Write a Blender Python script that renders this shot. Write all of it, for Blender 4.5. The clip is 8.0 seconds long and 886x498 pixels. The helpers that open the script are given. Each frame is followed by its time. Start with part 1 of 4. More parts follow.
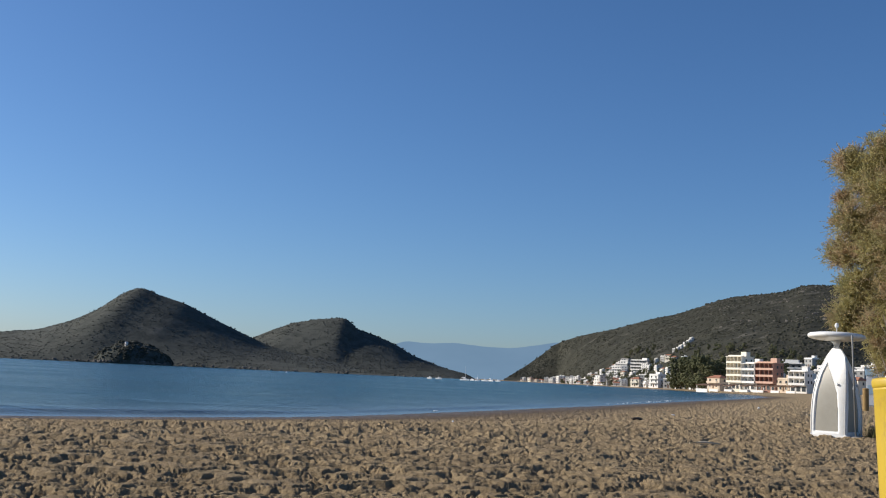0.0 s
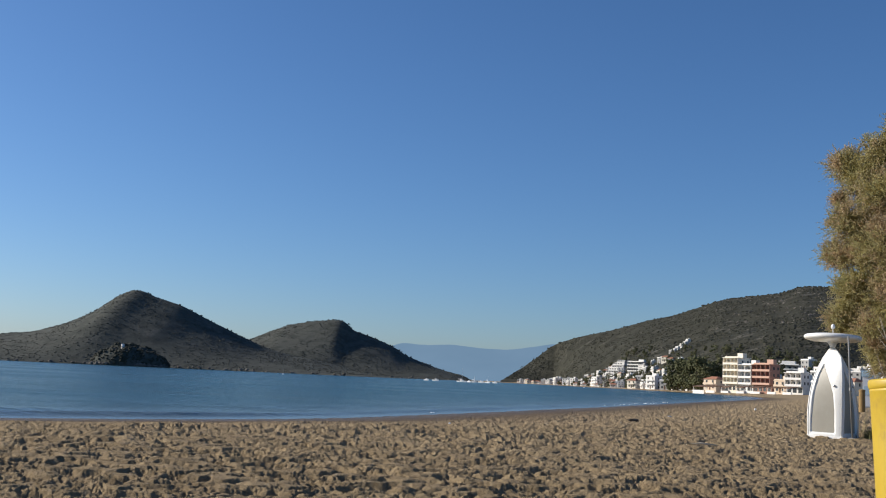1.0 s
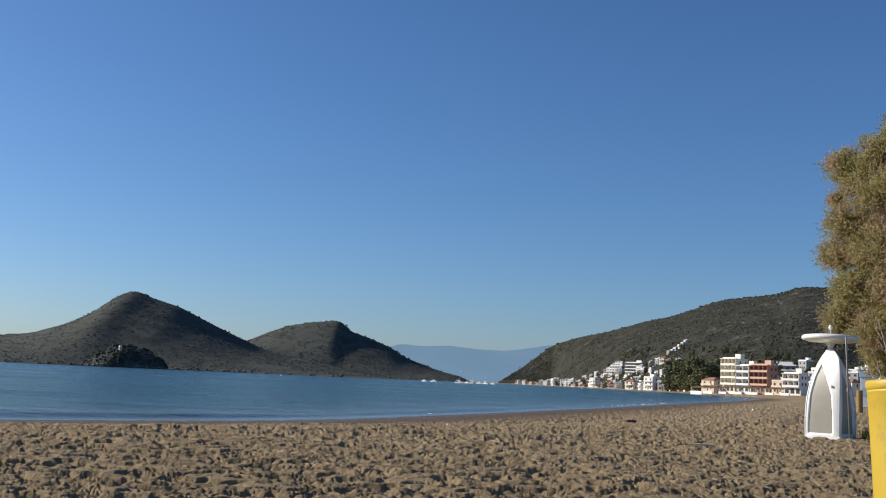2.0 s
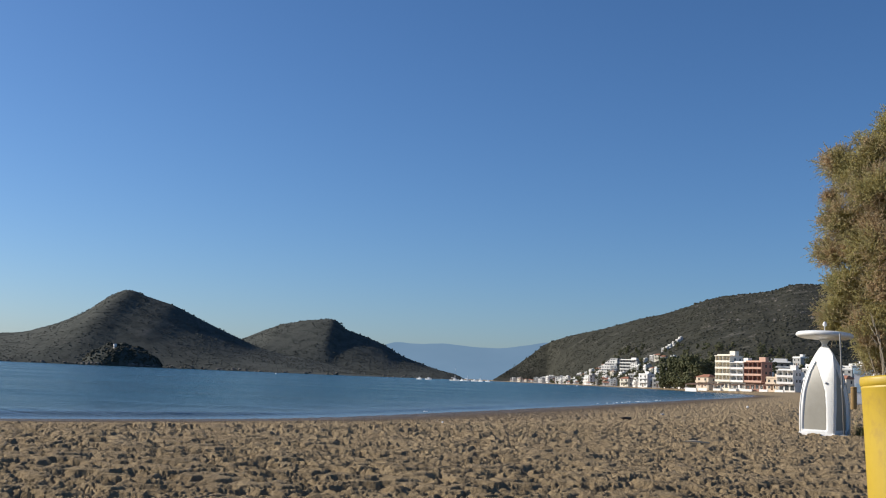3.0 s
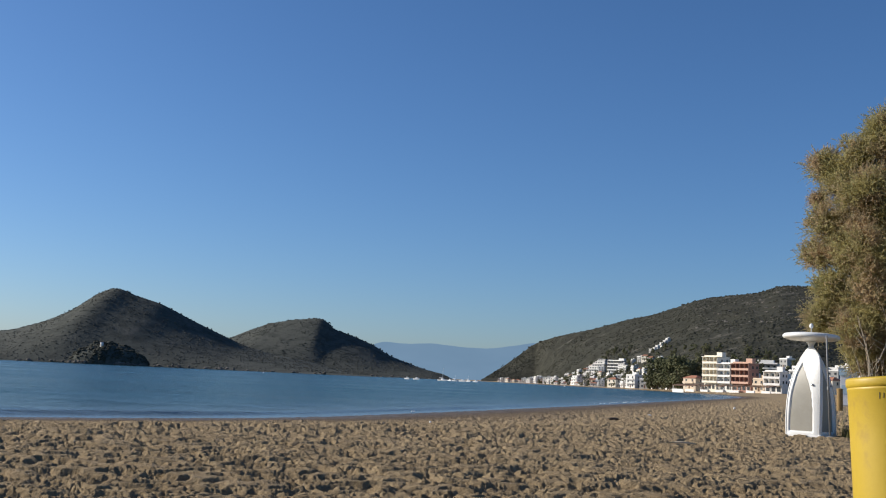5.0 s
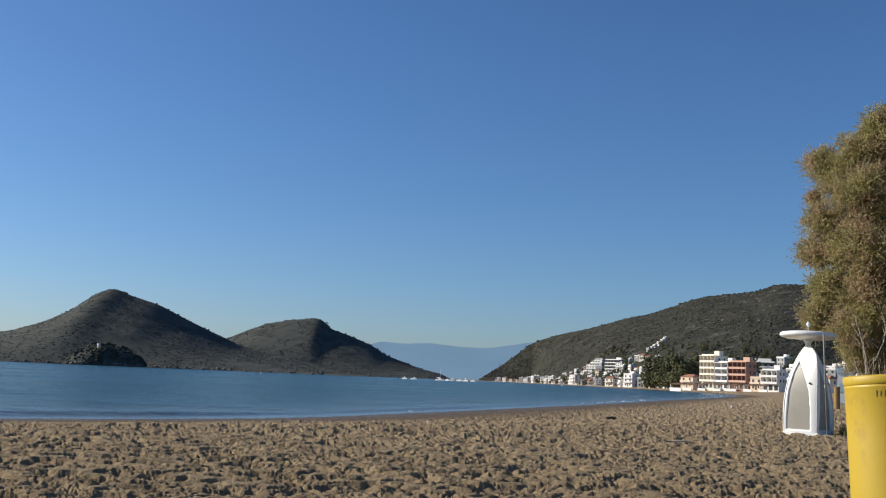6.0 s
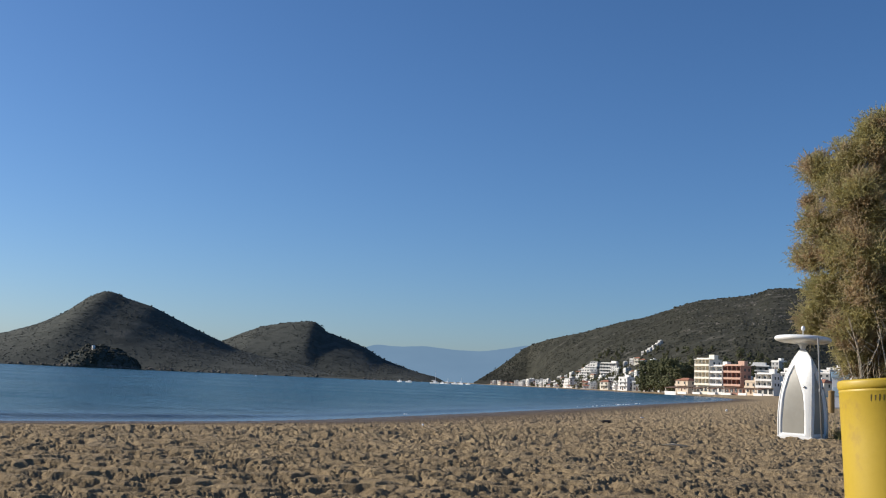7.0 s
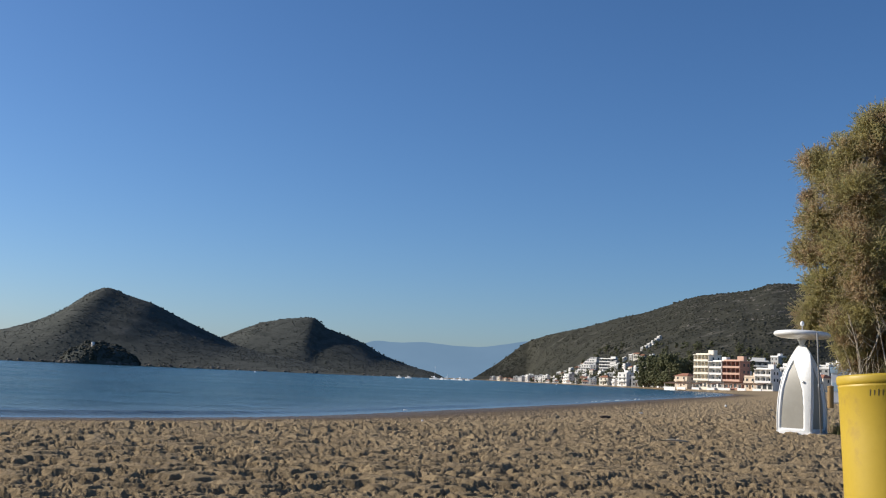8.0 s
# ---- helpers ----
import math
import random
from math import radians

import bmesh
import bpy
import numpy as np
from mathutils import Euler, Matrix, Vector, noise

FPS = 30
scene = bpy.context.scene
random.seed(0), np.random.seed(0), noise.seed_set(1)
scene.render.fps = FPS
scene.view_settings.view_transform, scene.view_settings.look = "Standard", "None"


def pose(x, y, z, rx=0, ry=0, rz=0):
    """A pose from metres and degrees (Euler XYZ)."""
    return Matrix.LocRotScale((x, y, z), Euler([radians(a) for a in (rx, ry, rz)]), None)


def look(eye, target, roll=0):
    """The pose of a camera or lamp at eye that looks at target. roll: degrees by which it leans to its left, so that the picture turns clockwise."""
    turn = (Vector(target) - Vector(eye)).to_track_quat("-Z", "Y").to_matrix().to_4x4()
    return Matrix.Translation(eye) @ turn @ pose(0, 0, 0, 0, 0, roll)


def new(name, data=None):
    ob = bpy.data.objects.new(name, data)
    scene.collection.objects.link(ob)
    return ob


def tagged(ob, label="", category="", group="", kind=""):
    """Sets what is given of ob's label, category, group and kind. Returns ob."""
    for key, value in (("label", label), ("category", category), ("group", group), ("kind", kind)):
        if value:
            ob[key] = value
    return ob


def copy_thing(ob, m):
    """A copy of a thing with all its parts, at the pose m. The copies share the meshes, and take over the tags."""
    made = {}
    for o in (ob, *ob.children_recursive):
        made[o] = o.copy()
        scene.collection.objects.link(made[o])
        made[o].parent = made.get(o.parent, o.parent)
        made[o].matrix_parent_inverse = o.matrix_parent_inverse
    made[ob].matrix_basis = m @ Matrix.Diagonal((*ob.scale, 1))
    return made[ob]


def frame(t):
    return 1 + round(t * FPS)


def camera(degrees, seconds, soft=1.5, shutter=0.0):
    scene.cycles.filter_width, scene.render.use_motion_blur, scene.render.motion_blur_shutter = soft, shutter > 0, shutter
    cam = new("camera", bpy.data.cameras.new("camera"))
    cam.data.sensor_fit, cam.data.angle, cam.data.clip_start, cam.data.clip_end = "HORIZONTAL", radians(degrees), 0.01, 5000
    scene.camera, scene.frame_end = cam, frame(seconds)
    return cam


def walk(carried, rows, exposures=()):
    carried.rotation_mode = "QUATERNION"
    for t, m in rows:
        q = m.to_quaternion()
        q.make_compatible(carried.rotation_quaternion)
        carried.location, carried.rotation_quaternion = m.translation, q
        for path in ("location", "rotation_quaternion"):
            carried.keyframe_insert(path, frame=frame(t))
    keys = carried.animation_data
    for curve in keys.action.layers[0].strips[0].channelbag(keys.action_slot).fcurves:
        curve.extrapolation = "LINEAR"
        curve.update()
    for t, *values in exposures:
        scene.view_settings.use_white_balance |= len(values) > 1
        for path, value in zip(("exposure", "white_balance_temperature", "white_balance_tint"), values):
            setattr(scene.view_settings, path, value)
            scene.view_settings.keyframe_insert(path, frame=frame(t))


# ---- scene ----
# ---------------------------------------------------------------- camera
EYE = (0.0, 0.0, 1.5)          # sea level is z = 0


def turned(yaw, pitch, roll):
    """The held camera: it stands still and swings slowly to the right."""
    return Matrix.Translation(EYE) @ pose(0, 0, 0, 0, 0, yaw) @ pose(0, 0, 0, 90 + pitch) @ pose(0, 0, 0, 0, 0, roll)


cam = camera(46.0, 8.0, soft=1.1)
walk(cam, [(t, turned(a, b, c)) for t, a, b, c in (
    (0, 0.846, 6.989, 2.658), (0.5, 0.792, 7.040, 2.720), (1, 0.665, 7.089, 2.591), (1.5, 0.624, 7.167, 2.589),
    (3, 0.249, 7.044, 2.375), (3.5, 0.000, 6.984, 2.439), (4, -0.209, 7.074, 2.481), (4.5, -0.341, 7.076, 2.673),
    (6, -0.542, 7.062, 2.407), (6.5, -0.631, 7.194, 2.451), (7, -0.789, 7.239, 2.538), (7.5, -0.786, 7.066, 2.541),
    (8, -0.843, 7.016, 2.438))], exposures=[(0, 0.3, 5650, 11), (8, 0.3, 5650, 11)])

# ---------------------------------------------------------------- light
SUN_AZ, SUN_EL = -75.0, 24.5    # degrees from +Y towards +X, and above the horizon
world = bpy.data.worlds.new("world")
scene.world = world
world.use_nodes = True
wn = world.node_tree
sky = wn.nodes.new("ShaderNodeTexSky")
sky.sky_type = "NISHITA"
sky.sun_disc = False
sky.sun_elevation = radians(SUN_EL)
sky.sun_rotation = radians(SUN_AZ)
sky.altitude = 0
sky.air_density, sky.dust_density, sky.ozone_density = 0.93, 0.6, 5.0
wn.nodes["Background"].inputs[1].default_value = 0.077
deep = wn.nodes.new("ShaderNodeHueSaturation")
deep.inputs["Saturation"].default_value = 1.04
wn.links.new(sky.outputs[0], deep.inputs["Color"])
wn.links.new(deep.outputs[0], wn.nodes["Background"].inputs[0])
sun = new("sun", bpy.data.lights.new("sun", "SUN"))
sun.data.energy, sun.data.angle, sun.data.color = 5.0, radians(0.5), (1.0, 0.86, 0.66)
_e, _a = radians(SUN_EL), radians(SUN_AZ)
SUN_DIR = Vector((math.sin(_a) * math.cos(_e), math.cos(_a) * math.cos(_e), math.sin(_e)))
sun.matrix_world = look(tuple(SUN_DIR * 100), (0, 0, 0))


# ---------------------------------------------------------------- materials
class Nodes:
    """A small builder of node materials."""

    def __init__(self, name, rough=0.8, metal=0.0, ior=1.45, spec=0.5):
        self.mat = bpy.data.materials.new(name)
        self.mat.use_nodes = True
        self.t = self.mat.node_tree
        self.b = self.t.nodes["Principled BSDF"]
        self.b.inputs["Roughness"].default_value = rough
        self.b.inputs["Metallic"].default_value = metal
        self.b.inputs["IOR"].default_value = ior
        self.b.inputs["Specular IOR Level"].default_value = spec

    def n(self, kind, **props):
        node = self.t.nodes.new(kind)
        for k, v in props.items():
            node.inputs[k].default_value = v
        return node

    def link(self, a, b):
        self.t.links.new(a, b)

    def coords(self, scale=(1, 1, 1), world_space=False):
        m = self.n("ShaderNodeMapping")
        if world_space:
            self.link(self.n("ShaderNodeNewGeometry").outputs["Position"], m.inputs[0])
        else:
            self.link(self.n("ShaderNodeTexCoord").outputs["Object"], m.inputs[0])
        m.inputs["Scale"].default_value = scale
        return m.outputs[0]

    def noise(self, vec, scale, detail=4.0, rough=0.55):
        x = self.n("ShaderNodeTexNoise", Scale=scale, Detail=detail, Roughness=rough)
        self.link(vec, x.inputs["Vector"])
        return x.outputs["Fac"]

    def ramp(self, fac, stops):
        r = self.n("ShaderNodeValToRGB")
        els = r.color_ramp.elements
        while len(els) < len(stops):
            els.new(0.5)
        for e, (p, c) in zip(els, stops):
            e.position, e.color = p, (*c, 1)
        self.link(fac, r.inputs[0])
        return r.outputs[0]

    def mix(self, fac, a, b, mode="MIX"):
        m = self.t.nodes.new("ShaderNodeMix")
        m.data_type, m.blend_type = "RGBA", mode
        for sock, v in ((m.inputs[0], fac), (m.inputs[6], a), (m.inputs[7], b)):
            if isinstance(v, (int, float)):
                sock.default_value = v
            elif isinstance(v, tuple):
                sock.default_value = (*v, 1)
            else:
                self.link(v, sock)
        return m.outputs[2]

    def bump(self, height, strength, distance):
        x = self.n("ShaderNodeBump", Strength=strength, Distance=distance)
        self.link(height, x.inputs["Height"])
        self.link(x.outputs[0], self.b.inputs["Normal"])

    def colour(self, c):
        self.link(c, self.b.inputs["Base Color"])
        return self


def plain(name, lo, hi, scale=4.0, rough=0.7, metal=0.0, bump=0.15, dist=0.01, stain=None, spread=0.25):
    """A surface that varies between two colours at two scales, with fine relief and a few stains."""
    m = Nodes(name, rough, metal)
    v = m.coords()
    big, fine = m.noise(v, scale * 0.25, 3), m.noise(v, scale * 4, 6, 0.65)
    c = m.ramp(big, [(0.5 - spread, lo), (0.5 + spread, hi)])
    c = m.mix(0.35, c, m.ramp(fine, [(0.3, lo), (0.7, hi)]))
    if stain:
        c = m.mix(m.ramp(m.noise(v, scale, 6, 0.7), [(0.56, (0, 0, 0)), (0.72, (0.8, 0.8, 0.8))]), c, stain)
    m.colour(c)
    m.bump(fine, bump, dist)
    return m.mat


def varied(name, colours, rough=0.85, per="island", translucent=0.0, clumps=None):
    """Foliage and loose pieces: each piece takes a colour of its own."""
    m = Nodes(name, rough, spec=0.2)
    if per == "island":
        r = m.n("ShaderNodeNewGeometry").outputs["Random Per Island"]
    else:
        r = m.n("ShaderNodeObjectInfo").outputs["Random"]
    k = len(colours) - 1
    c = m.ramp(r, [(i / k, col) for i, col in enumerate(colours)])
    c = m.mix(0.3, c, m.ramp(m.noise(m.coords(), 0.6, 4), [(0.3, colours[0]), (0.7, colours[-1])]))
    if clumps:
        # branches of one tree differ: some green, some rusty, some dry
        k = len(clumps) - 1
        c = m.mix(0.6, c, m.ramp(m.noise(m.coords(), 1.5, 3, 0.6), [(0.30 + 0.40 * i / k, col) for i, col in enumerate(clumps)]))
    m.colour(c)
    if translucent:
        tr = m.n("ShaderNodeBsdfTranslucent")
        m.link(c, tr.inputs["Color"])
        ms = m.n("ShaderNodeMixShader", Fac=translucent)
        m.link(m.b.outputs[0], ms.inputs[1])
        m.link(tr.outputs[0], ms.inputs[2])
        m.link(ms.outputs[0], m.t.nodes["Material Output"].inputs["Surface"])
    return m.mat


def sand_material():
    """Dry, trodden sand; damp and darker where the swash reaches it, near the height of the sea."""
    m = Nodes("sand", 0.95, spec=0.15)
    v = m.coords(world_space=True)
    big, mid, fine = m.noise(v, 0.12, 3), m.noise(v, 1.3, 5), m.noise(v, 22, 5, 0.7)
    c = m.ramp(big, [(0.3, (0.285, 0.208, 0.112)), (0.7, (0.330, 0.246, 0.138))])
    c = m.mix(0.45, c, m.ramp(mid, [(0.3, (0.17, 0.120, 0.062)), (0.7, (0.43, 0.324, 0.182))]))
    c = m.mix(0.35, c, m.ramp(fine, [(0.3, (0.15, 0.104, 0.054)), (0.7, (0.50, 0.384, 0.226))]))
    sep = m.n("ShaderNodeSeparateXYZ")
    m.link(m.n("ShaderNodeNewGeometry").outputs["Position"], sep.inputs[0])
    add = m.t.nodes.new("ShaderNodeMath")
    add.operation = "MULTIPLY_ADD"
    m.link(mid, add.inputs[0])
    add.inputs[1].default_value = 0.12
    m.link(sep.outputs[2], add.inputs[2])
    dry = m.ramp(add.outputs[0], [(0.16, (0, 0, 0)), (0.44, (1, 1, 1))])
    c = m.mix(dry, (0.138, 0.101, 0.062), c)
    m.colour(c)
    m.link(m.ramp(add.outputs[0], [(0.08, (0.4, 0.4, 0.4)), (0.20, (0.95, 0.95, 0.95))]), m.b.inputs["Roughness"])
    m.bump(m.noise(v, 9, 8, 0.74), 0.9, 0.09)
    return m.mat


def water_material():
    """Calm bay: small ripples over slow swell, in wind-drawn streaks."""
    m = Nodes("sea_water", 0.14, ior=1.33)
    ripple = m.noise(m.coords((0.35, 1.0, 1.0), True), 2.2, 6, 0.62)
    chop = m.noise(m.coords((0.05, 0.22, 1.0), True), 1.0, 5, 0.6)
    streak = m.noise(m.coords((0.006, 0.035, 1.0), True), 1.0, 6, 0.62)
    add = m.t.nodes.new("ShaderNodeMath")
    add.operation = "MULTIPLY_ADD"
    m.link(chop, add.inputs[0])
    add.inputs[1].default_value = 3.5
    m.link(ripple, add.inputs[2])
    deep_c = m.mix(m.ramp(streak, [(0.38, (0, 0, 0)), (0.62, (1, 1, 1))]), (0.010, 0.052, 0.066), (0.016, 0.070, 0.084))
    # sand shows through where the water is shallow
    at = m.n("ShaderNodeAttribute")
    at.attribute_name = "shallow"
    m.colour(m.mix(at.outputs["Fac"], deep_c, (0.150, 0.185, 0.185)))
    m.link(m.ramp(streak, [(0.35, (0.14, 0.14, 0.14)), (0.65, (0.25, 0.25, 0.25))]), m.b.inputs["Roughness"])
    m.bump(add.outputs[0], 0.65, 0.5)
    # the wind leaves the shallows smoother
    calm = m.ramp(at.outputs["Fac"], [(0.0, (0.85, 0.85, 0.85)), (0.9, (0.15, 0.15, 0.15))])
    m.link(calm, m.t.nodes["Bump"].inputs["Strength"])
    return m.mat


def hill_material(name, low, high, rock, relief=2.0):
    """Dry scrub and pale rock over a hillside."""
    m = Nodes(name, 0.95, spec=0.1)
    v = m.coords(world_space=True)
    big, mid, fine = m.noise(v, 0.012, 4), m.noise(v, 0.06, 6, 0.65), m.noise(v, 0.35, 6, 0.7)
    c = m.ramp(big, [(0.3, low), (0.7, high)])
    c = m.mix(0.5, c, m.ramp(fine, [(0.35, low), (0.65, high)]))
    c = m.mix(m.ramp(m.noise(v, 0.035, 8, 0.72), [(0.55, (0, 0, 0)), (0.70, (0.85, 0.85, 0.85))]), c, rock)
    c = m.mix(m.ramp(mid, [(0.47, (0, 0, 0)), (0.58, (0.9, 0.9, 0.9))]), c, tuple(k * 0.8 for k in low))
    m.colour(c)
    m.bump(fine, 0.5, relief)
    return m.mat


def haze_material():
    """Far mountains: a plain backdrop whose glow paints in the blue haze of distance."""
    m = Nodes("far_mountain_haze_glow", 1.0)
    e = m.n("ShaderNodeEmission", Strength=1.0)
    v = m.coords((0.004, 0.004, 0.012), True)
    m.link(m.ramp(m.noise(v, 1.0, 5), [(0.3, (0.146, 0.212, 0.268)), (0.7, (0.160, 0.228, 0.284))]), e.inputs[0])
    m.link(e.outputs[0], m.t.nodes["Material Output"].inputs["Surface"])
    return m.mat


SAND = sand_material()
WATER = water_material()
# islands' ground and leaves are coloured paler and bluer to stand for haze
HAZED_ISLE = hill_material("island_scrub_haze_lifted", (0.072, 0.076, 0.064), (0.098, 0.099, 0.082), (0.125, 0.118, 0.100), 1.4)
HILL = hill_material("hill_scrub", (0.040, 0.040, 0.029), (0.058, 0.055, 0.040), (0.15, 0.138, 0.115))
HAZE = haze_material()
HAZED_ISLEBUSH = varied("island_leaves_haze_lifted", [(0.062, 0.066, 0.051), (0.076, 0.077, 0.060), (0.090, 0.087, 0.069)])
BUSH = varied("scrub_leaves", [(0.040, 0.042, 0.029), (0.052, 0.051, 0.036), (0.064, 0.060, 0.043), (0.046, 0.047, 0.033)])
WHITE = plain("white_wall_paint", (0.74, 0.71, 0.65), (0.83, 0.80, 0.74), 0.5, 0.85, stain=(0.55, 0.52, 0.46))
CREAM = plain("cream_wall_paint", (0.76, 0.69, 0.55), (0.83, 0.77, 0.63), 0.5, 0.85, stain=(0.55, 0.48, 0.38))
PINK = plain("salmon_wall_paint", (0.33, 0.175, 0.125), (0.40, 0.225, 0.165), 0.5, 0.85, stain=(0.42, 0.24, 0.17))
SALMON = plain("pale_salmon_trim", (0.50, 0.31, 0.22), (0.58, 0.38, 0.28), 0.5, 0.85)
OCHRE = plain("ochre_wall_paint", (0.60, 0.48, 0.34), (0.68, 0.56, 0.42), 0.5, 0.85)
GREY = plain("grey_concrete", (0.32, 0.31, 0.29), (0.42, 0.41, 0.38), 0.5, 0.9)
TILE = plain("clay_roof_tiles", (0.30, 0.13, 0.07), (0.42, 0.20, 0.12), 1.0, 0.9)
PANE = plain("window_glass", (0.03, 0.035, 0.04), (0.06, 0.065, 0.07), 1.0, 0.15, bump=0.02)
AWNING = plain("brown_canvas", (0.10, 0.06, 0.04), (0.17, 0.10, 0.06), 1.0, 0.95)
SHELL = plain("white_fibreglass", (0.74, 0.73, 0.68), (0.84, 0.83, 0.79), 3.0, 0.38, bump=0.05, dist=0.004, stain=(0.60, 0.57, 0.48))
PANEL = plain("grey_fibreglass", (0.28, 0.26, 0.21), (0.36, 0.335, 0.275), 3.0, 0.5, bump=0.08, dist=0.004, stain=(0.33, 0.31, 0.26))
STEEL = plain("galvanised_steel", (0.45, 0.46, 0.47), (0.58, 0.59, 0.60), 6.0, 0.42, 0.9, bump=0.05)
YELLOW = plain("yellow_enamel", (0.44, 0.305, 0.020), (0.51, 0.355, 0.028), 5.0, 0.48, bump=0.12, dist=0.012, stain=(0.36, 0.24, 0.04))
INK = plain("black_marker", (0.05, 0.04, 0.02), (0.09, 0.07, 0.03), 8.0, 0.6)
BLUE = plain("pale_blue_paint", (0.44, 0.58, 0.66), (0.54, 0.66, 0.72), 4.0, 0.5)
BARK = plain("tamarisk_bark", (0.10, 0.075, 0.055), (0.20, 0.16, 0.12), 8.0, 0.95, bump=0.6, dist=0.02)
TWIG = plain("dry_twig", (0.46, 0.38, 0.26), (0.60, 0.51, 0.37), 8.0, 0.9)
LEAF = varied("tamarisk_leaves", [(0.40, 0.36, 0.16), (0.50, 0.42, 0.20), (0.32, 0.35, 0.14), (0.57, 0.43, 0.26), (0.44, 0.37, 0.23)], translucent=0.68,
              clumps=[(0.25, 0.28, 0.12), (0.48, 0.42, 0.16), (0.36, 0.34, 0.17), (0.57, 0.40, 0.27), (0.43, 0.36, 0.28)])
DRYGRASS = varied("dry_grass", [(0.12, 0.12, 0.04), (0.26, 0.21, 0.10), (0.10, 0.13, 0.04)], translucent=0.25)
HULL = plain("white_gelcoat", (0.74, 0.74, 0.73), (0.84, 0.84, 0.83), 1.0, 0.3)
CROWN = varied("broad_leaves", [(0.075, 0.082, 0.036), (0.115, 0.115, 0.054), (0.15, 0.14, 0.068), (0.09, 0.095, 0.044)])
PIPE = plain("weathered_pipe", (0.22, 0.22, 0.21), (0.34, 0.33, 0.31), 6.0, 0.6, 0.3)
POSTWOOD = plain("weathered_ochre_wood", (0.22, 0.14, 0.05), (0.32, 0.21, 0.08), 6.0, 0.85, bump=0.4)
ROCK = varied("pale_shore_rock", [(0.11, 0.10, 0.085), (0.22, 0.20, 0.17), (0.15, 0.13, 0.105)])
DRIFT = plain("dark_driftwood", (0.055, 0.043, 0.033), (0.12, 0.095, 0.07), 8.0, 0.95, bump=0.5, dist=0.02)
FOAM = plain("sea_foam", (0.72, 0.75, 0.77), (0.86, 0.88, 0.88), 6.0, 0.9, bump=0.4, dist=0.02)

# ---------------------------------------------------------------- mesh helpers
rng = np.random.default_rng(7)


def mesh_object(name, verts, faces, material, parent=None, smooth=False):
    me = bpy.data.meshes.new(name)
    me.from_pydata(verts if isinstance(verts, list) else verts.tolist(), [], faces if isinstance(faces, list) else faces.tolist())
    me.materials.append(material)
    if smooth:
        me.polygons.foreach_set("use_smooth", [True] * len(me.polygons))
    me.update()
    ob = new(name, me)
    ob.parent = parent
    return ob


def part(name, bm, material, parent=None, label="", smooth=False):
    """Links a bmesh as one mesh object under a thing or a part."""
    bmesh.ops.recalc_face_normals(bm, faces=bm.faces)
    me = bpy.data.meshes.new(name)
    for f in bm.faces:
        f.smooth = smooth
    bm.to_mesh(me)
    bm.free()
    me.materials.append(material)
    ob = new(name, me)
    ob.parent = parent
    return tagged(ob, label) if label else ob


def thing(name, m, label, category, group=""):
    ob = new(name)
    ob.empty_display_size = 0.2
    ob.matrix_basis = m
    return tagged(ob, label, category, group)


def box(bm, x0, x1, y0, y1, z0, z1, bevel=0.0):
    r = bmesh.ops.create_cube(bm, size=1.0)
    vs = r["verts"]
    for v in vs:
        v.co = Vector(((x0 + x1) / 2 + v.co.x * (x1 - x0), (y0 + y1) / 2 + v.co.y * (y1 - y0), (z0 + z1) / 2 + v.co.z * (z1 - z0)))
    if bevel:
        es = list({e for v in vs for e in v.link_edges})
        bmesh.ops.bevel(bm, geom=es, offset=bevel, segments=2, affect="EDGES")
    return bm


def boxes(*dims, bevel=0.0):
    bm = bmesh.new()
    for d in dims:
        box(bm, *d, bevel=bevel)
    return bm


def lathe(profile, segs=32, bm=None, close=True):
    """A turned solid from (radius, height) pairs."""
    bm = bm or bmesh.new()
    rings = []
    for r, z in profile:
        rings.append([bm.verts.new((r * math.cos(2 * math.pi * i / segs), r * math.sin(2 * math.pi * i / segs), z)) for i in range(segs)])
    for a, b in zip(rings, rings[1:]):
        for i in range(segs):
            j = (i + 1) % segs
            bm.faces.new((a[i], a[j], b[j], b[i]))
    if close:
        bm.faces.new(rings[0][::-1])
        bm.faces.new(rings[-1])
    return bm


def tube(bm, pts, radii, segs=6):
    """A tapered tube along points."""
    rings = []
    for i, p in enumerate(pts):
        d = (pts[min(i + 1, len(pts) - 1)] - pts[max(i - 1, 0)]).normalized()
        u = d.orthogonal().normalized()
        w = d.cross(u)
        rings.append([bm.verts.new(p + (u * math.cos(k * 2 * math.pi / segs) + w * math.sin(k * 2 * math.pi / segs)) * radii[i]) for k in range(segs)])
    for a, b in zip(rings, rings[1:]):
        # join each ring to the nearest turn of the next
        off = min(range(segs), key=lambda o: (a[0].co - b[o].co).length)
        for k in range(segs):
            bm.faces.new((a[k], a[(k + 1) % segs], b[(k + 1 + off) % segs], b[(k + off) % segs]))
    bm.faces.new(rings[0][::-1])
    bm.faces.new(rings[-1])
    return bm


def smooth01(x):
    x = np.clip(x, 0, 1)
    return x * x * (3 - 2 * x)


def lattice(ix, iy, seed):
    """Random numbers in 0..1 for whole-number cells."""
    h = (ix.astype(np.int64) * 374761393 + iy.astype(np.int64) * 668265263 + seed * 974634777) & 0xFFFFFFFF
    h = ((h ^ (h >> 13)) * 1274126177) & 0xFFFFFFFF
    return ((h ^ (h >> 16)) & 0xFFFFFF) / float(0x1000000)


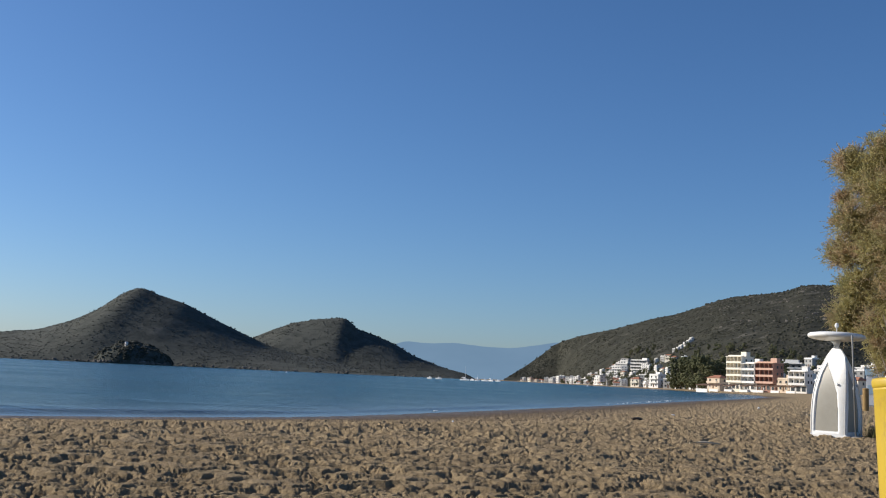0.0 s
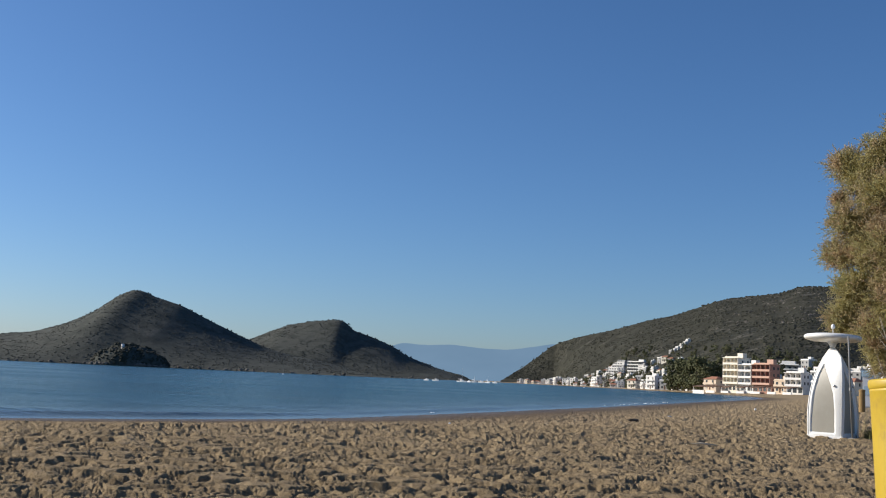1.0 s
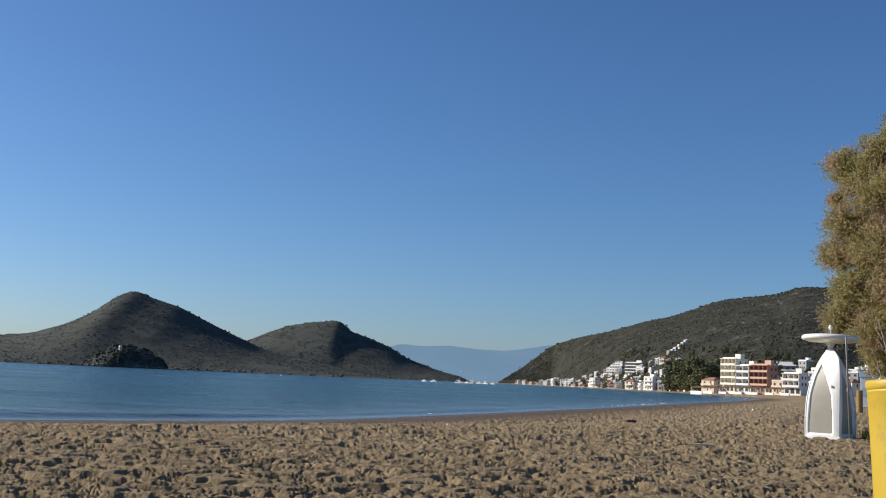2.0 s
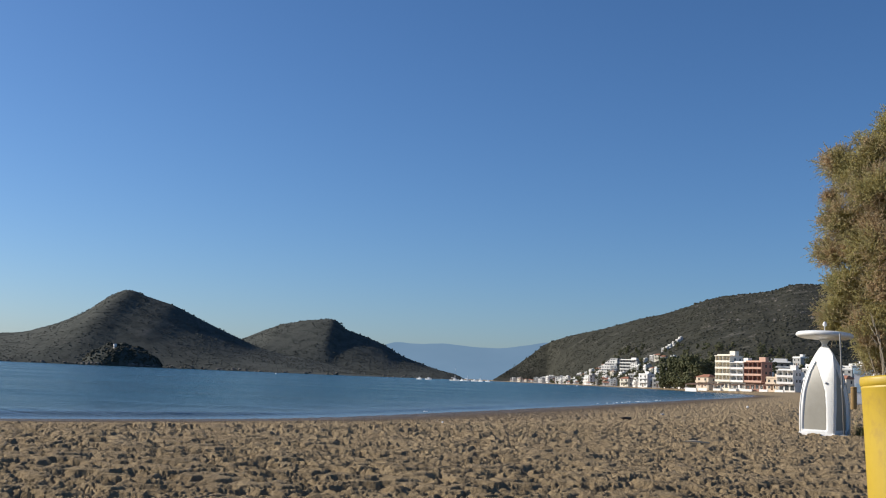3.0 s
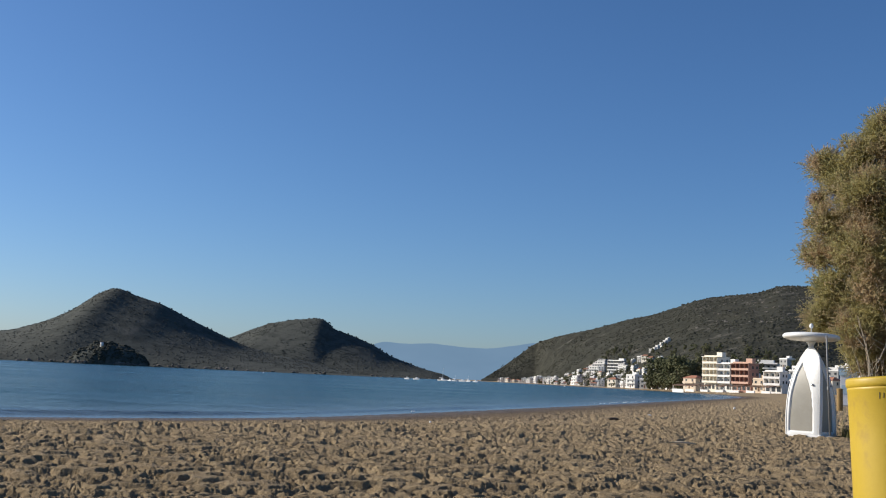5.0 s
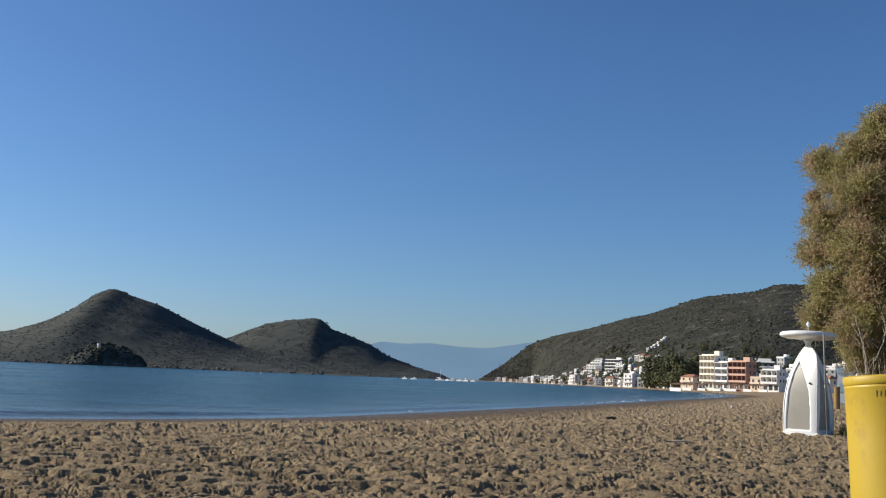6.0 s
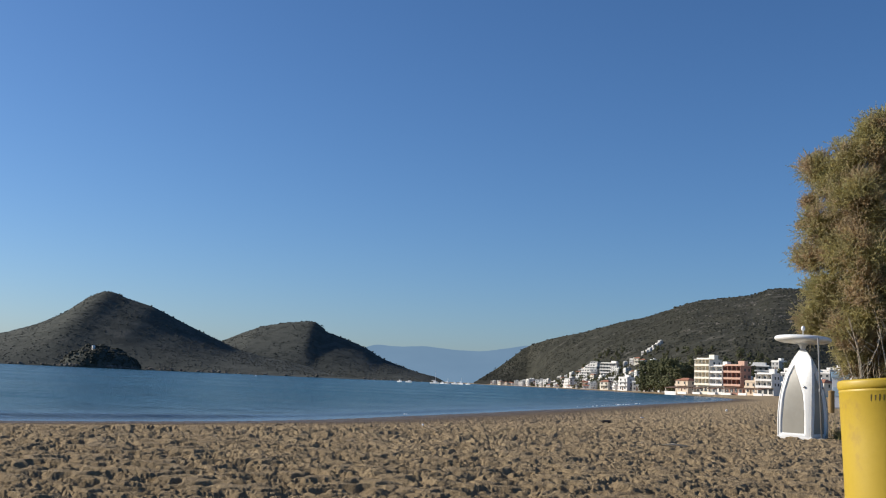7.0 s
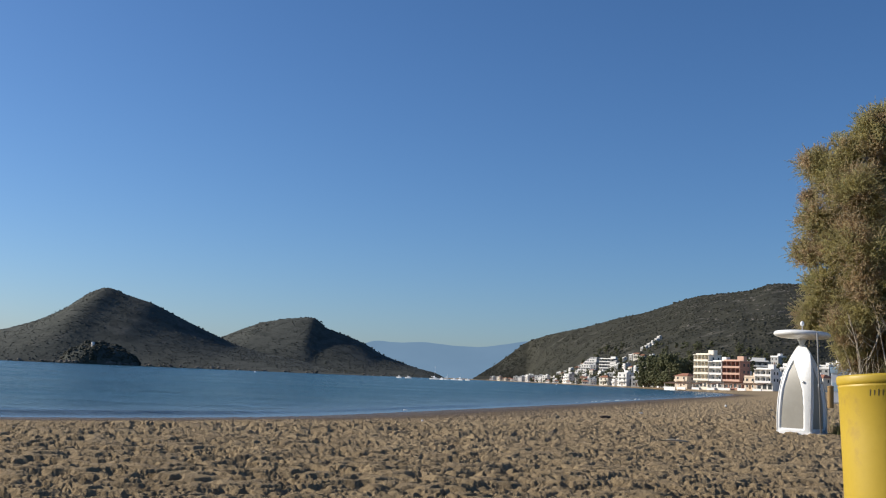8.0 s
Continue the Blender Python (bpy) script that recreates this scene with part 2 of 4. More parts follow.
def value_noise(x, y, seed=0):
    ix, iy = np.floor(x), np.floor(y)
    fx, fy = x - ix, y - iy
    fx, fy = fx * fx * fx * (fx * (fx * 6 - 15) + 10), fy * fy * fy * (fy * (fy * 6 - 15) + 10)
    a, b = lattice(ix, iy, seed), lattice(ix + 1, iy, seed)
    c, d = lattice(ix, iy + 1, seed), lattice(ix + 1, iy + 1, seed)
    return (a + (b - a) * fx) * (1 - fy) + (c + (d - c) * fx) * fy


def fractal(x, y, octaves=4, seed=0, gain=0.5):
    s, amp, tot = 0.0, 1.0, 0.0
    for k in range(octaves):
        # turn each octave, so that no grid shows
        ca, sa = math.cos(1.1 * k + 0.4), math.sin(1.1 * k + 0.4)
        s = s + amp * (value_noise((x * ca - y * sa) * 2 ** k + 17.3 * k, (x * sa + y * ca) * 2 ** k - 9.1 * k, seed + k) - 0.5)
        tot += amp
        amp *= gain
    return s / tot * 2


def grid_faces(nr, nc, wrap=False):
    i, j = np.meshgrid(np.arange(nr - 1), np.arange(nc if wrap else nc - 1), indexing="ij")
    j2 = (j + 1) % nc
    return np.stack([i * nc + j, i * nc + j2, (i + 1) * nc + j2, (i + 1) * nc + j], -1).reshape(-1, 4)


# ---------------------------------------------------------------- the bay: shoreline, ground and sea
SHORE = np.array([(-3200, -1500), (-900, -420), (-300, -130), (-100, -32), (-40, 6), (-24, 17), (-14.2, 24.6), (-9.0, 29.5), (-6.2, 32.7),
                  (-3.4, 37.5), (0.7, 48.0), (3.9, 56.6), (8.4, 69.0), (15.6, 89), (32, 136), (62, 220), (98, 330), (120, 430), (128, 520),
                  (130, 750), (126, 1050), (110, 1350), (92, 1530), (130, 1590), (300, 1680), (4200, 1850)], float)


def rounded(points, per=8):
    """A smooth line through points (Catmull-Rom)."""
    p = np.vstack([2 * points[0] - points[1], points, 2 * points[-1] - points[-2]])
    out = []
    for a, b, c, d in zip(p, p[1:], p[2:], p[3:]):
        for u in np.arange(per) / per:
            out.append(0.5 * (2 * b + (c - a) * u + (2 * a - 5 * b + 4 * c - d) * u * u + (3 * b - a - 3 * c + d) * u ** 3))
    return np.array(out + [points[-1]])


COAST = rounded(SHORE, 6)


def inland(x, y):
    """Metres from the shoreline, above zero on land."""
    best = np.full(x.shape, 1e18)
    side = np.zeros(x.shape)
    for a, b in zip(COAST, COAST[1:]):
        d = b - a
        u = np.clip(((x - a[0]) * d[0] + (y - a[1]) * d[1]) / (d @ d), 0, 1)
        px, py = x - (a[0] + u * d[0]), y - (a[1] + u * d[1])
        q = px * px + py * py
        s = d[1] * px - d[0] * py
        near = q < best
        best, side = np.where(near, q, best), np.where(near, s, side)
    return np.sqrt(best) * np.where(side >= 0, 1, -1)


def land_height(x, y):
    s = inland(x, y)
    beach = 0.65 * (np.clip(s, 0, 14) / 14) ** 1.25 + np.clip(s - 60, 0, None) * 0.008
    quay = np.clip(s * 0.8, 0, 0.9) + np.clip(s - 8, 0, None) * 0.03
    k = smooth01((y - 300) / 150)
    return np.where(s > 0, beach * (1 - k) + quay * k, np.maximum(s * 0.07, -8)), s


def prints(x, y, cell, length, width, depth, seed, fill):
    """Worn footprints and scuffs: dents with a pushed-up rim, one to a cell."""
    h = np.zeros(x.shape)
    cx, cy = np.floor(x / cell), np.floor(y / cell)
    for ox in (-1, 0, 1):
        for oy in (-1, 0, 1):
            ix, iy = cx + ox, cy + oy
            px, py = (ix + lattice(ix, iy, seed)) * cell, (iy + lattice(ix, iy, seed + 1)) * cell
            a = lattice(ix, iy, seed + 2) * math.pi
            size = 0.7 + 0.7 * lattice(ix, iy, seed + 3)
            on = lattice(ix, iy, seed + 4) < fill
            dx, dy = x - px, y - py
            u, v = (dx * np.cos(a) + dy * np.sin(a)) / (length * size), (-dx * np.sin(a) + dy * np.cos(a)) / (width * size)
            q = u * u + v * v
            h += np.where(on, depth * size * (0.5 * np.exp(-(np.sqrt(q) - 1.5) ** 2 * 2.2) - 1.25 * np.exp(-q * 0.9)), 0)
    return h


def build_ground():
    fine = np.linspace(-25.5, 25.5, 1150)
    coarse = np.linspace(25.5, 334.5, 56)[1:-1]
    ang = np.radians(np.concatenate([fine, coarse]))
    # rings: even steps in the angle below the horizon near by, then wider
    near = np.geomspace(0.6, 5.2, 60)
    mid = 0.85 / np.linspace(0.85 / 5.2, 0.85 / 70, 430)[1:]
    far = np.geomspace(70, 4900, 90)[1:]
    r = np.concatenate([near, mid, far])
    R, A = np.meshgrid(r, ang, indexing="ij")
    x, y = R * np.sin(A), R * np.cos(A)
    z, s = land_height(x, y)
    dry = smooth01((s - 2.0) / 4.5) * (1 - smooth01((R - 150) / 200))
    warp_x, warp_y = x + 0.12 * fractal(x * 3, y * 3, 2, 40), y + 0.12 * fractal(x * 3, y * 3, 2, 50)
    relief = prints(warp_x * 0.66, warp_y, 0.25, 0.085, 0.042, 0.024, 3, 0.7) + prints(warp_x * 0.62, warp_y, 0.14, 0.045, 0.028, 0.016, 13, 0.8)
    # crusted clods with sharp edges between the dents
    clods = np.tanh(7.0 * fractal(warp_x * 3.8, warp_y * 8.0, 4, 21, 0.68)) * 0.021 + np.tanh(4.0 * fractal(x * 15, y * 15, 3, 27, 0.6)) * 0.008
    # fine relief only where the sheet is finely divided
    close = smooth01((R - 5.2) / 0.4) * np.clip((radians(25.4) - np.abs((A + math.pi) % (2 * math.pi) - math.pi)) / 0.006, 0, 1)
    steps = prints(warp_x, warp_y, 0.46, 0.15, 0.075, 0.045, 71, 0.75)
    # a thin crust: level plates with broken edges between the dents
    relief = 0.038 * np.tanh((relief * 0.62 + clods * 0.85 + steps * 0.50) / 0.020) * close + 0.05 * fractal(x * 0.5, y * 0.5, 2, 31) * smooth01((R - 0.8) / 2)
    z = z + relief * dry + 0.012 * fractal(x * 2.0, y * 2.0, 3, 61) * np.where(s > 0, 1, 0)
    verts = np.stack([x, y, z], -1).reshape(-1, 3)
    n = len(ang)
    faces = grid_faces(len(r), n, True).tolist()
    verts = np.vstack([verts, [[0, 0, 0.65]]])
    faces += [[len(verts) - 1, (j + 1) % n, j] for j in range(n)]
    ob = mesh_object("ground", verts, [f[::-1] for f in faces], SAND, smooth=True)
    return tagged(ob, "dry tan beach sand churned by old footprints, damp by the sea", "beach", kind="structure")


def build_water():
    ang = np.radians(np.concatenate([np.linspace(-27, 27, 300), np.linspace(27, 333, 60)[1:-1]]))
    r = np.concatenate([[2, 6, 12], 1.5 / np.linspace(1.5 / 18, 1.5 / 160, 330), np.geomspace(160, 4950, 40)[1:]])
    R, A = np.meshgrid(r, ang, indexing="ij")
    x, y = R * np.sin(A), R * np.cos(A)
    s = np.clip(-inland(x, y), 0, 400)
    # low swell coming in along the shore, higher and closer where it shoals
    phase = 2 * math.pi * (np.sqrt(np.clip(s, 0, None) + 1) * 1.15 + 0.5 * fractal(x / 26, y / 26, 2, 600))
    lift = smooth01((s - 0.3) / 2.5) * (0.02 + 0.13 * np.exp(-s / 7.0)) * (1 - smooth01((R - 90) / 70))
    crest = np.clip(np.cos(phase), 0, 1) ** 2
    z = lift * crest * (0.4 + 0.9 * value_noise(x / 9, y / 9, 610)) + 0.012 * fractal(x * 0.7, y * 1.1, 3, 620) * smooth01((s - 0.5) / 3) * (1 - smooth01((R - 90) / 70))
    # the last low wave before the sand
    line = 1.7 + 0.5 * fractal(x / 14, y / 14, 2, 640)
    z = z + 0.085 * np.exp(-((s - line) / 0.30) ** 2) * (0.35 + 0.9 * value_noise(x / 11, y / 11, 650)) * (1 - smooth01((R - 60) / 50))
    verts = np.stack([x, y, z], -1).reshape(-1, 3)
    ob = mesh_object("water", verts, grid_faces(len(r), len(ang), True)[:, ::-1], WATER, smooth=True)
    shallow = ob.data.attributes.new("shallow", "FLOAT", "POINT")
    shallow.data.foreach_set("value", np.exp(-s / 6.0).ravel().astype(np.float32))
    return tagged(ob, "calm blue sea water of a sheltered bay", "sea", kind="structure")


build_ground()
build_water()


# ---------------------------------------------------------------- islands, hill and far mountains
def curve(knots, x):
    """A smooth curve through (place, value) pairs."""
    k = np.array(knots, float)
    y = np.interp(x, k[:, 0], k[:, 1])
    w = (k[-1, 0] - k[0, 0]) / 260
    for o in (-2, -1, 1, 2):
        y = y + np.interp(x + o * w, k[:, 0], k[:, 1])
    return y / 5


def island_height(knots, depth, seed):
    lo, hi = knots[0][0], knots[-1][0]

    def height(x, v):
        """v runs from -1 at the near shore to 1 at the far one."""
        top = curve(knots, x)
        w = np.abs(v + 0.025 * fractal(x / 90, v * 2, 2, seed + 5))
        shape = np.clip(1 - w ** 1.25, -0.2, 1)
        rough = fractal(x / 70, v * depth / 70, 5, seed, 0.55)
        return top * shape + rough * np.clip(top, 0, 60) * 0.035 * np.clip(w * 2.0, 0.06, 1) * (1 - w) - 0.4
    return height, lo, hi


def build_island(name, knots, y0, depth, seed, label, nx=420, nv=120):
    height, lo, hi = island_height(knots, depth, seed)
    v = np.linspace(-1.02, 1.02, nv)
    x = np.linspace(lo, hi, nx)
    X, V = np.meshgrid(x, v, indexing="ij")
    end = 1 - np.clip(np.maximum((lo + 60 - X) / 60, (X - hi + 60) / 60), 0, 1) ** 2 * 0.6
    Y = y0 + V * depth * end
    Z = height(X, V)
    ob = mesh_object(name, np.stack([X, Y, Z], -1).reshape(-1, 3), grid_faces(nx, nv), HAZED_ISLE, smooth=True)
    tagged(ob, label, "island", kind="structure")
    return X, Y, Z


ISLAND_A = [(-900, 0), (-800, 8), (-700, 22), (-627, 29), (-564, 32.7), (-517, 38), (-476, 51), (-442, 68), (-419, 86), (-406, 93.6), (-392, 95.8),
            (-370, 87), (-337, 78), (-301, 61), (-265, 45), (-229, 30), (-193, 22), (-161, 17.7), (-122, 9), (-80, 4), (-40, 0)]
ISLAND_B = [(-560, 0), (-434, 20), (-363, 40), (-327, 51.5), (-301, 63.6), (-265, 78), (-228, 85), (-195, 89), (-180, 89.5), (-171, 85), (-159, 73),
            (-135, 66), (-107, 56), (-89, 48), (-70, 36), (-32, 22), (-5, 14), (23, 8), (38, 0)]
grid_a = build_island("island", ISLAND_A, 1300, 190, 100, "dark scrub-covered island with one rounded peak rising from the sea")
grid_b = build_island("island", ISLAND_B, 1700, 200, 140, "dark scrub-covered island with a flat top and a long low point")


def build_islet():
    """The low wooded rock before the large island."""
    x, v = np.linspace(-1, 1, 60), np.linspace(-1, 1, 40)
    X, V = np.meshgrid(x, v, indexing="ij")
    q = np.clip(1 - X ** 2 - V ** 2, 0, 1) ** 0.55
    Z = 25 * q * (0.8 + 0.35 * fractal(X * 2.2 + 5, V * 2.2, 4, 77)) - 0.5
    PX, PY = -328 + X * 40, 1075 + V * 34
    ob = mesh_object("islet", np.stack([PX, PY, Z], -1).reshape(-1, 3), grid_faces(60, 40), HAZED_ISLE, smooth=True)
    tagged(ob, "low wooded rock islet with pale cliffs at the waterline", "islet", kind="structure")
    return PX, PY, Z


grid_c = build_islet()

# the hill over the town: ridge heights by bearing (x over y), as the slope of sight above the eye
RIDGE = [(0.0487, 0.000), (0.0619, 0.0091), (0.0776, 0.0204), (0.0987, 0.0375), (0.1201, 0.0454), (0.1524, 0.0532), (0.19, 0.0651), (0.2062, 0.0685),
         (0.2278, 0.0754), (0.2548, 0.0863), (0.282, 0.0913), (0.3146, 0.096), (0.3336, 0.1033), (0.3581, 0.1044), (0.3908, 0.0987), (0.4452, 0.0928),
         (0.5265, 0.08), (0.75, 0.05)]
RIDGE_FAR = [(0.0487, 1640), (0.07, 1740), (0.1, 1740), (0.15, 1600), (0.2, 1450), (0.33, 1250), (0.5, 1100), (0.75, 900)]


def hill_foot(q):
    return np.clip(160 / np.maximum(q, 0.01), 525, 1600)


def hill_height(x, y):
    q = x / y
    far, foot = np.interp(q, *np.array(RIDGE_FAR).T), hill_foot(q)
    top = 1.5 + curve(RIDGE, q) * far
    v = (y - foot) / (far - foot)
    up = np.where(v < 1, np.clip(v, 0, 1) ** 1.15, np.clip(1 - (v - 1) * 1.2, 0, 1))
    rough = fractal(x / 120, y / 160, 5, 300, 0.55)
    low = 2.0 * smooth01((q - 0.05) / 0.02) - 0.3
    return low + (top - low) * up + rough * 7 * np.clip(v * 3, 0, 1) * np.clip(np.abs(1 - v) * 3, 0.12, 1) * np.clip(top / 60, 0, 1)


def build_hill():
    q, v = np.linspace(0.0487, 0.75, 420), np.linspace(-0.01, 1.7, 170)
    Q, V = np.meshgrid(q, v, indexing="ij")
    far, foot = np.interp(Q, *np.array(RIDGE_FAR).T), hill_foot(Q)
    Y = foot + V * (far - foot)
    X = Q * Y
    Z = hill_height(X, Y)
    ob = mesh_object("hill", np.stack([X, Y, Z], -1).reshape(-1, 3), grid_faces(420, 170), HILL, smooth=True)
    tagged(ob, "dark scrub and rock hillside rising behind the seaside town", "hill", kind="structure")
    return X, Y, Z


grid_h = build_hill()


def build_far_mountains():
    knots = [(-900, 0), (-521, 44), (-378, 87), (-245, 136), (-211, 147), (-114, 144), (7, 151), (105, 141), (227, 137), (323, 148), (396, 166), (444, 175), (639, 166), (907, 105), (1500, 0)]
    x, v = np.linspace(-900, 1500, 300), np.linspace(-1, 1, 9)
    X, V = np.meshgrid(x, v, indexing="ij")
    Z = curve(knots, X) * (1 - np.abs(V)) + 3 * fractal(X / 60, V * 2, 3, 9) * (1 - np.abs(V)) - 1
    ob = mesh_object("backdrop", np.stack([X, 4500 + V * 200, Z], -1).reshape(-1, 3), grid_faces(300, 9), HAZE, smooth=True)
    tagged(ob, "glowing backdrop of far mountains, haze painted pale blue, beyond the strait", "mountains", kind="structure")


build_far_mountains()


def blob_template(seed):
    bm = bmesh.new()
    bmesh.ops.create_icosphere(bm, subdivisions=1, radius=1.0)
    r = random.Random(seed)
    for v in bm.verts:
        v.co *= 0.7 + 0.55 * r.random()
    vs = np.array([v.co[:] for v in bm.verts])
    fs = np.array([[v.index for v in f.verts] for f in bm.faces])
    bm.free()
    return vs, fs


BLOBS = [blob_template(k) for k in range(6)]


def scatter(name, places, widths, heights, material, label, category):
    """Bushes or far trees as one object."""
    V, F, n = [], [], 0
    for k, (p, w, h) in enumerate(zip(places, widths, heights)):
        vs, fs = BLOBS[k % 6]
        a = rng.uniform(0, 6.28)
        c, s = math.cos(a), math.sin(a)
        q = np.stack([(vs[:, 0] * c - vs[:, 1] * s) * w, (vs[:, 0] * s + vs[:, 1] * c) * w, vs[:, 2] * h], -1) + p
        V.append(q)
        F.append(fs + n)
        n += len(vs)
    ob = mesh_object(name, np.vstack(V), np.vstack(F), material)
    return tagged(ob, label, category, kind="stuff")


def pick(grid, count, keep):
    """Random places on a gridded surface."""
    X, Y, Z = grid
    i, j = rng.integers(0, X.shape[0] - 1, count * 4), rng.integers(0, X.shape[1] - 1, count * 4)
    u, v = rng.random(count * 4), rng.random(count * 4)
    P = np.stack([G[i, j] * (1 - u) * (1 - v) + G[i + 1, j] * u * (1 - v) + G[i, j + 1] * (1 - u) * v + G[i + 1, j + 1] * u * v for G in (X, Y, Z)], -1)
    return P[keep(P)][:count]


def scrub(grid, count, size, seed, label, low=1.5, material=None):
    P = pick(grid, count, lambda p: (p[:, 2] > low) & (fractal(p[:, 0] / 45, p[:, 1] / 45, 4, seed) + rng.normal(0, 0.3, len(p)) > -0.15))
    w = size * (0.35 + 1.3 * rng.random(len(P)) ** 2.5)
    h = w * rng.uniform(0.45, 0.95, len(P))
    P[:, 2] += h * 0.15
    scatter("scrub", P, w, h, material or BUSH, label, "bushes")


# the two large islands' scrub takes the leaf colour with haze mixed in
scrub(grid_a, 24000, 0.68, 400, "dark evergreen scrub scattered over the peaked island", material=HAZED_ISLEBUSH)
scrub(grid_b, 14000, 0.85, 410, "dark evergreen scrub scattered over the flat-topped island", material=HAZED_ISLEBUSH)
scrub(grid_c, 2400, 1.25, 420, "dark trees and scrub crowding the small islet")
scrub(grid_h, 54000, 0.95, 430, "dark evergreen scrub and low trees over the town's hill", 6)


def skyline_trees(grid, count, size, material, label, seed):
    """Single low trees along a crest, in loose groups."""
    X, Y, Z = grid
    P = []
    for i in rng.integers(3, X.shape[0] - 3, count):
        j = int(np.argmax(Z[i] / Y[i]))
        if Z[i, j] > 12 and value_noise(np.array(X[i, j] / 22), np.array(0.5), seed) > 0.42:
            P.append((X[i, j] + rng.normal(0, 1.5), Y[i, j] + rng.normal(0, 2), Z[i, j] - 0.1))
    P = np.array(P)
    w = size * rng.uniform(0.5, 1.3, len(P))
    scatter("skyline_trees", P, w, w * rng.uniform(0.7, 1.2, len(P)), material, label, "trees")


skyline_trees(grid_a, 260, 1.15, HAZED_ISLEBUSH, "low dark trees along the crest of the peaked island", 811)
skyline_trees(grid_b, 200, 1.5, HAZED_ISLEBUSH, "low dark trees along the crest of the flat-topped island", 813)
skyline_trees(grid_h, 420, 1.35, BUSH, "low dark trees along the crest of the town's hill", 812)


def hill_rocks():
    """Pale outcrops among the scrub high on the town's hill."""
    P = pick(grid_h, 2600, lambda p: (p[:, 2] > 62) & (p[:, 0] / p[:, 1] > 0.24) & (fractal(p[:, 0] / 30, p[:, 1] / 30, 4, 505) > 0.02))
    w = 0.6 + 1.5 * rng.random(len(P)) ** 2
    scatter("outcrops", P, w, w * rng.uniform(0.4, 0.8, len(P)), ROCK, "pale grey rock outcrops high on the hillside", "rocks")


hill_rocks()


def shore_rocks():
    """Pale broken rock at the foot of the islands and the islet."""
    P = []
    for (X, Y, Z), n in ((grid_a, 220), (grid_b, 70), (grid_c, 200)):
        near = np.arange(0, X.shape[1] // 2)
        for i in rng.integers(2, X.shape[0] - 2, n):
            line = Z[i, near]
            j = int(np.argmax(line > 0.2))
            if line[j] > 0.2 and fractal(np.array(X[i, j] / 30), np.array(0.0), 3, 700) > -0.1:
                P.append((X[i, j] + rng.normal(0, 1.5), Y[i, j] - rng.uniform(0, 2), rng.uniform(0.0, 2.2)))
    P = np.array(P)
    w = rng.uniform(0.6, 2.4, len(P))
    scatter("rocks", P, w, w * rng.uniform(0.5, 1.0, len(P)), ROCK, "pale broken rocks along the islands' waterline", "rocks")


shore_rocks()


# ---------------------------------------------------------------- the town
def ground_z(x, y):
    """The land under a building: the beach or quay, or the hillside above it."""
    base = float(land_height(np.array([float(x)]), np.array([float(y)]))[0][0])
    q = x / y
    if q > 0.049 and y > float(hill_foot(np.array(q))):
        return max(base, float(hill_height(np.array([float(x)]), np.array([float(y)]))[0]))
    return base


def window_mesh(w, h):
    """Dark panes set back in a raised surround, one mesh shared by alike windows."""
    bm = boxes((-w / 2, w / 2, -0.03, 0.05, 0, h))
    return bm


def add_window(parent, x, y, z, turn, w, h, frame_material):
    """A window with its frame; its outer face looks along -y before the turn."""
    pane = part("window", window_mesh(w, h), PANE, parent)
    pane.matrix_basis = pose(x, y, z, 0, 0, turn)
    t = 0.09
    bm = boxes((-w / 2 - t, -w / 2, -0.10, 0.04, -t, h + t), (w / 2, w / 2 + t, -0.10, 0.04, -t, h + t), (-w / 2, w / 2, -0.10, 0.04, h, h + t), (-w / 2, w / 2, -0.14, 0.04, -t, 0))
    part("frame", bm, frame_material, pane)
    return pane


FLOOR = 2.7


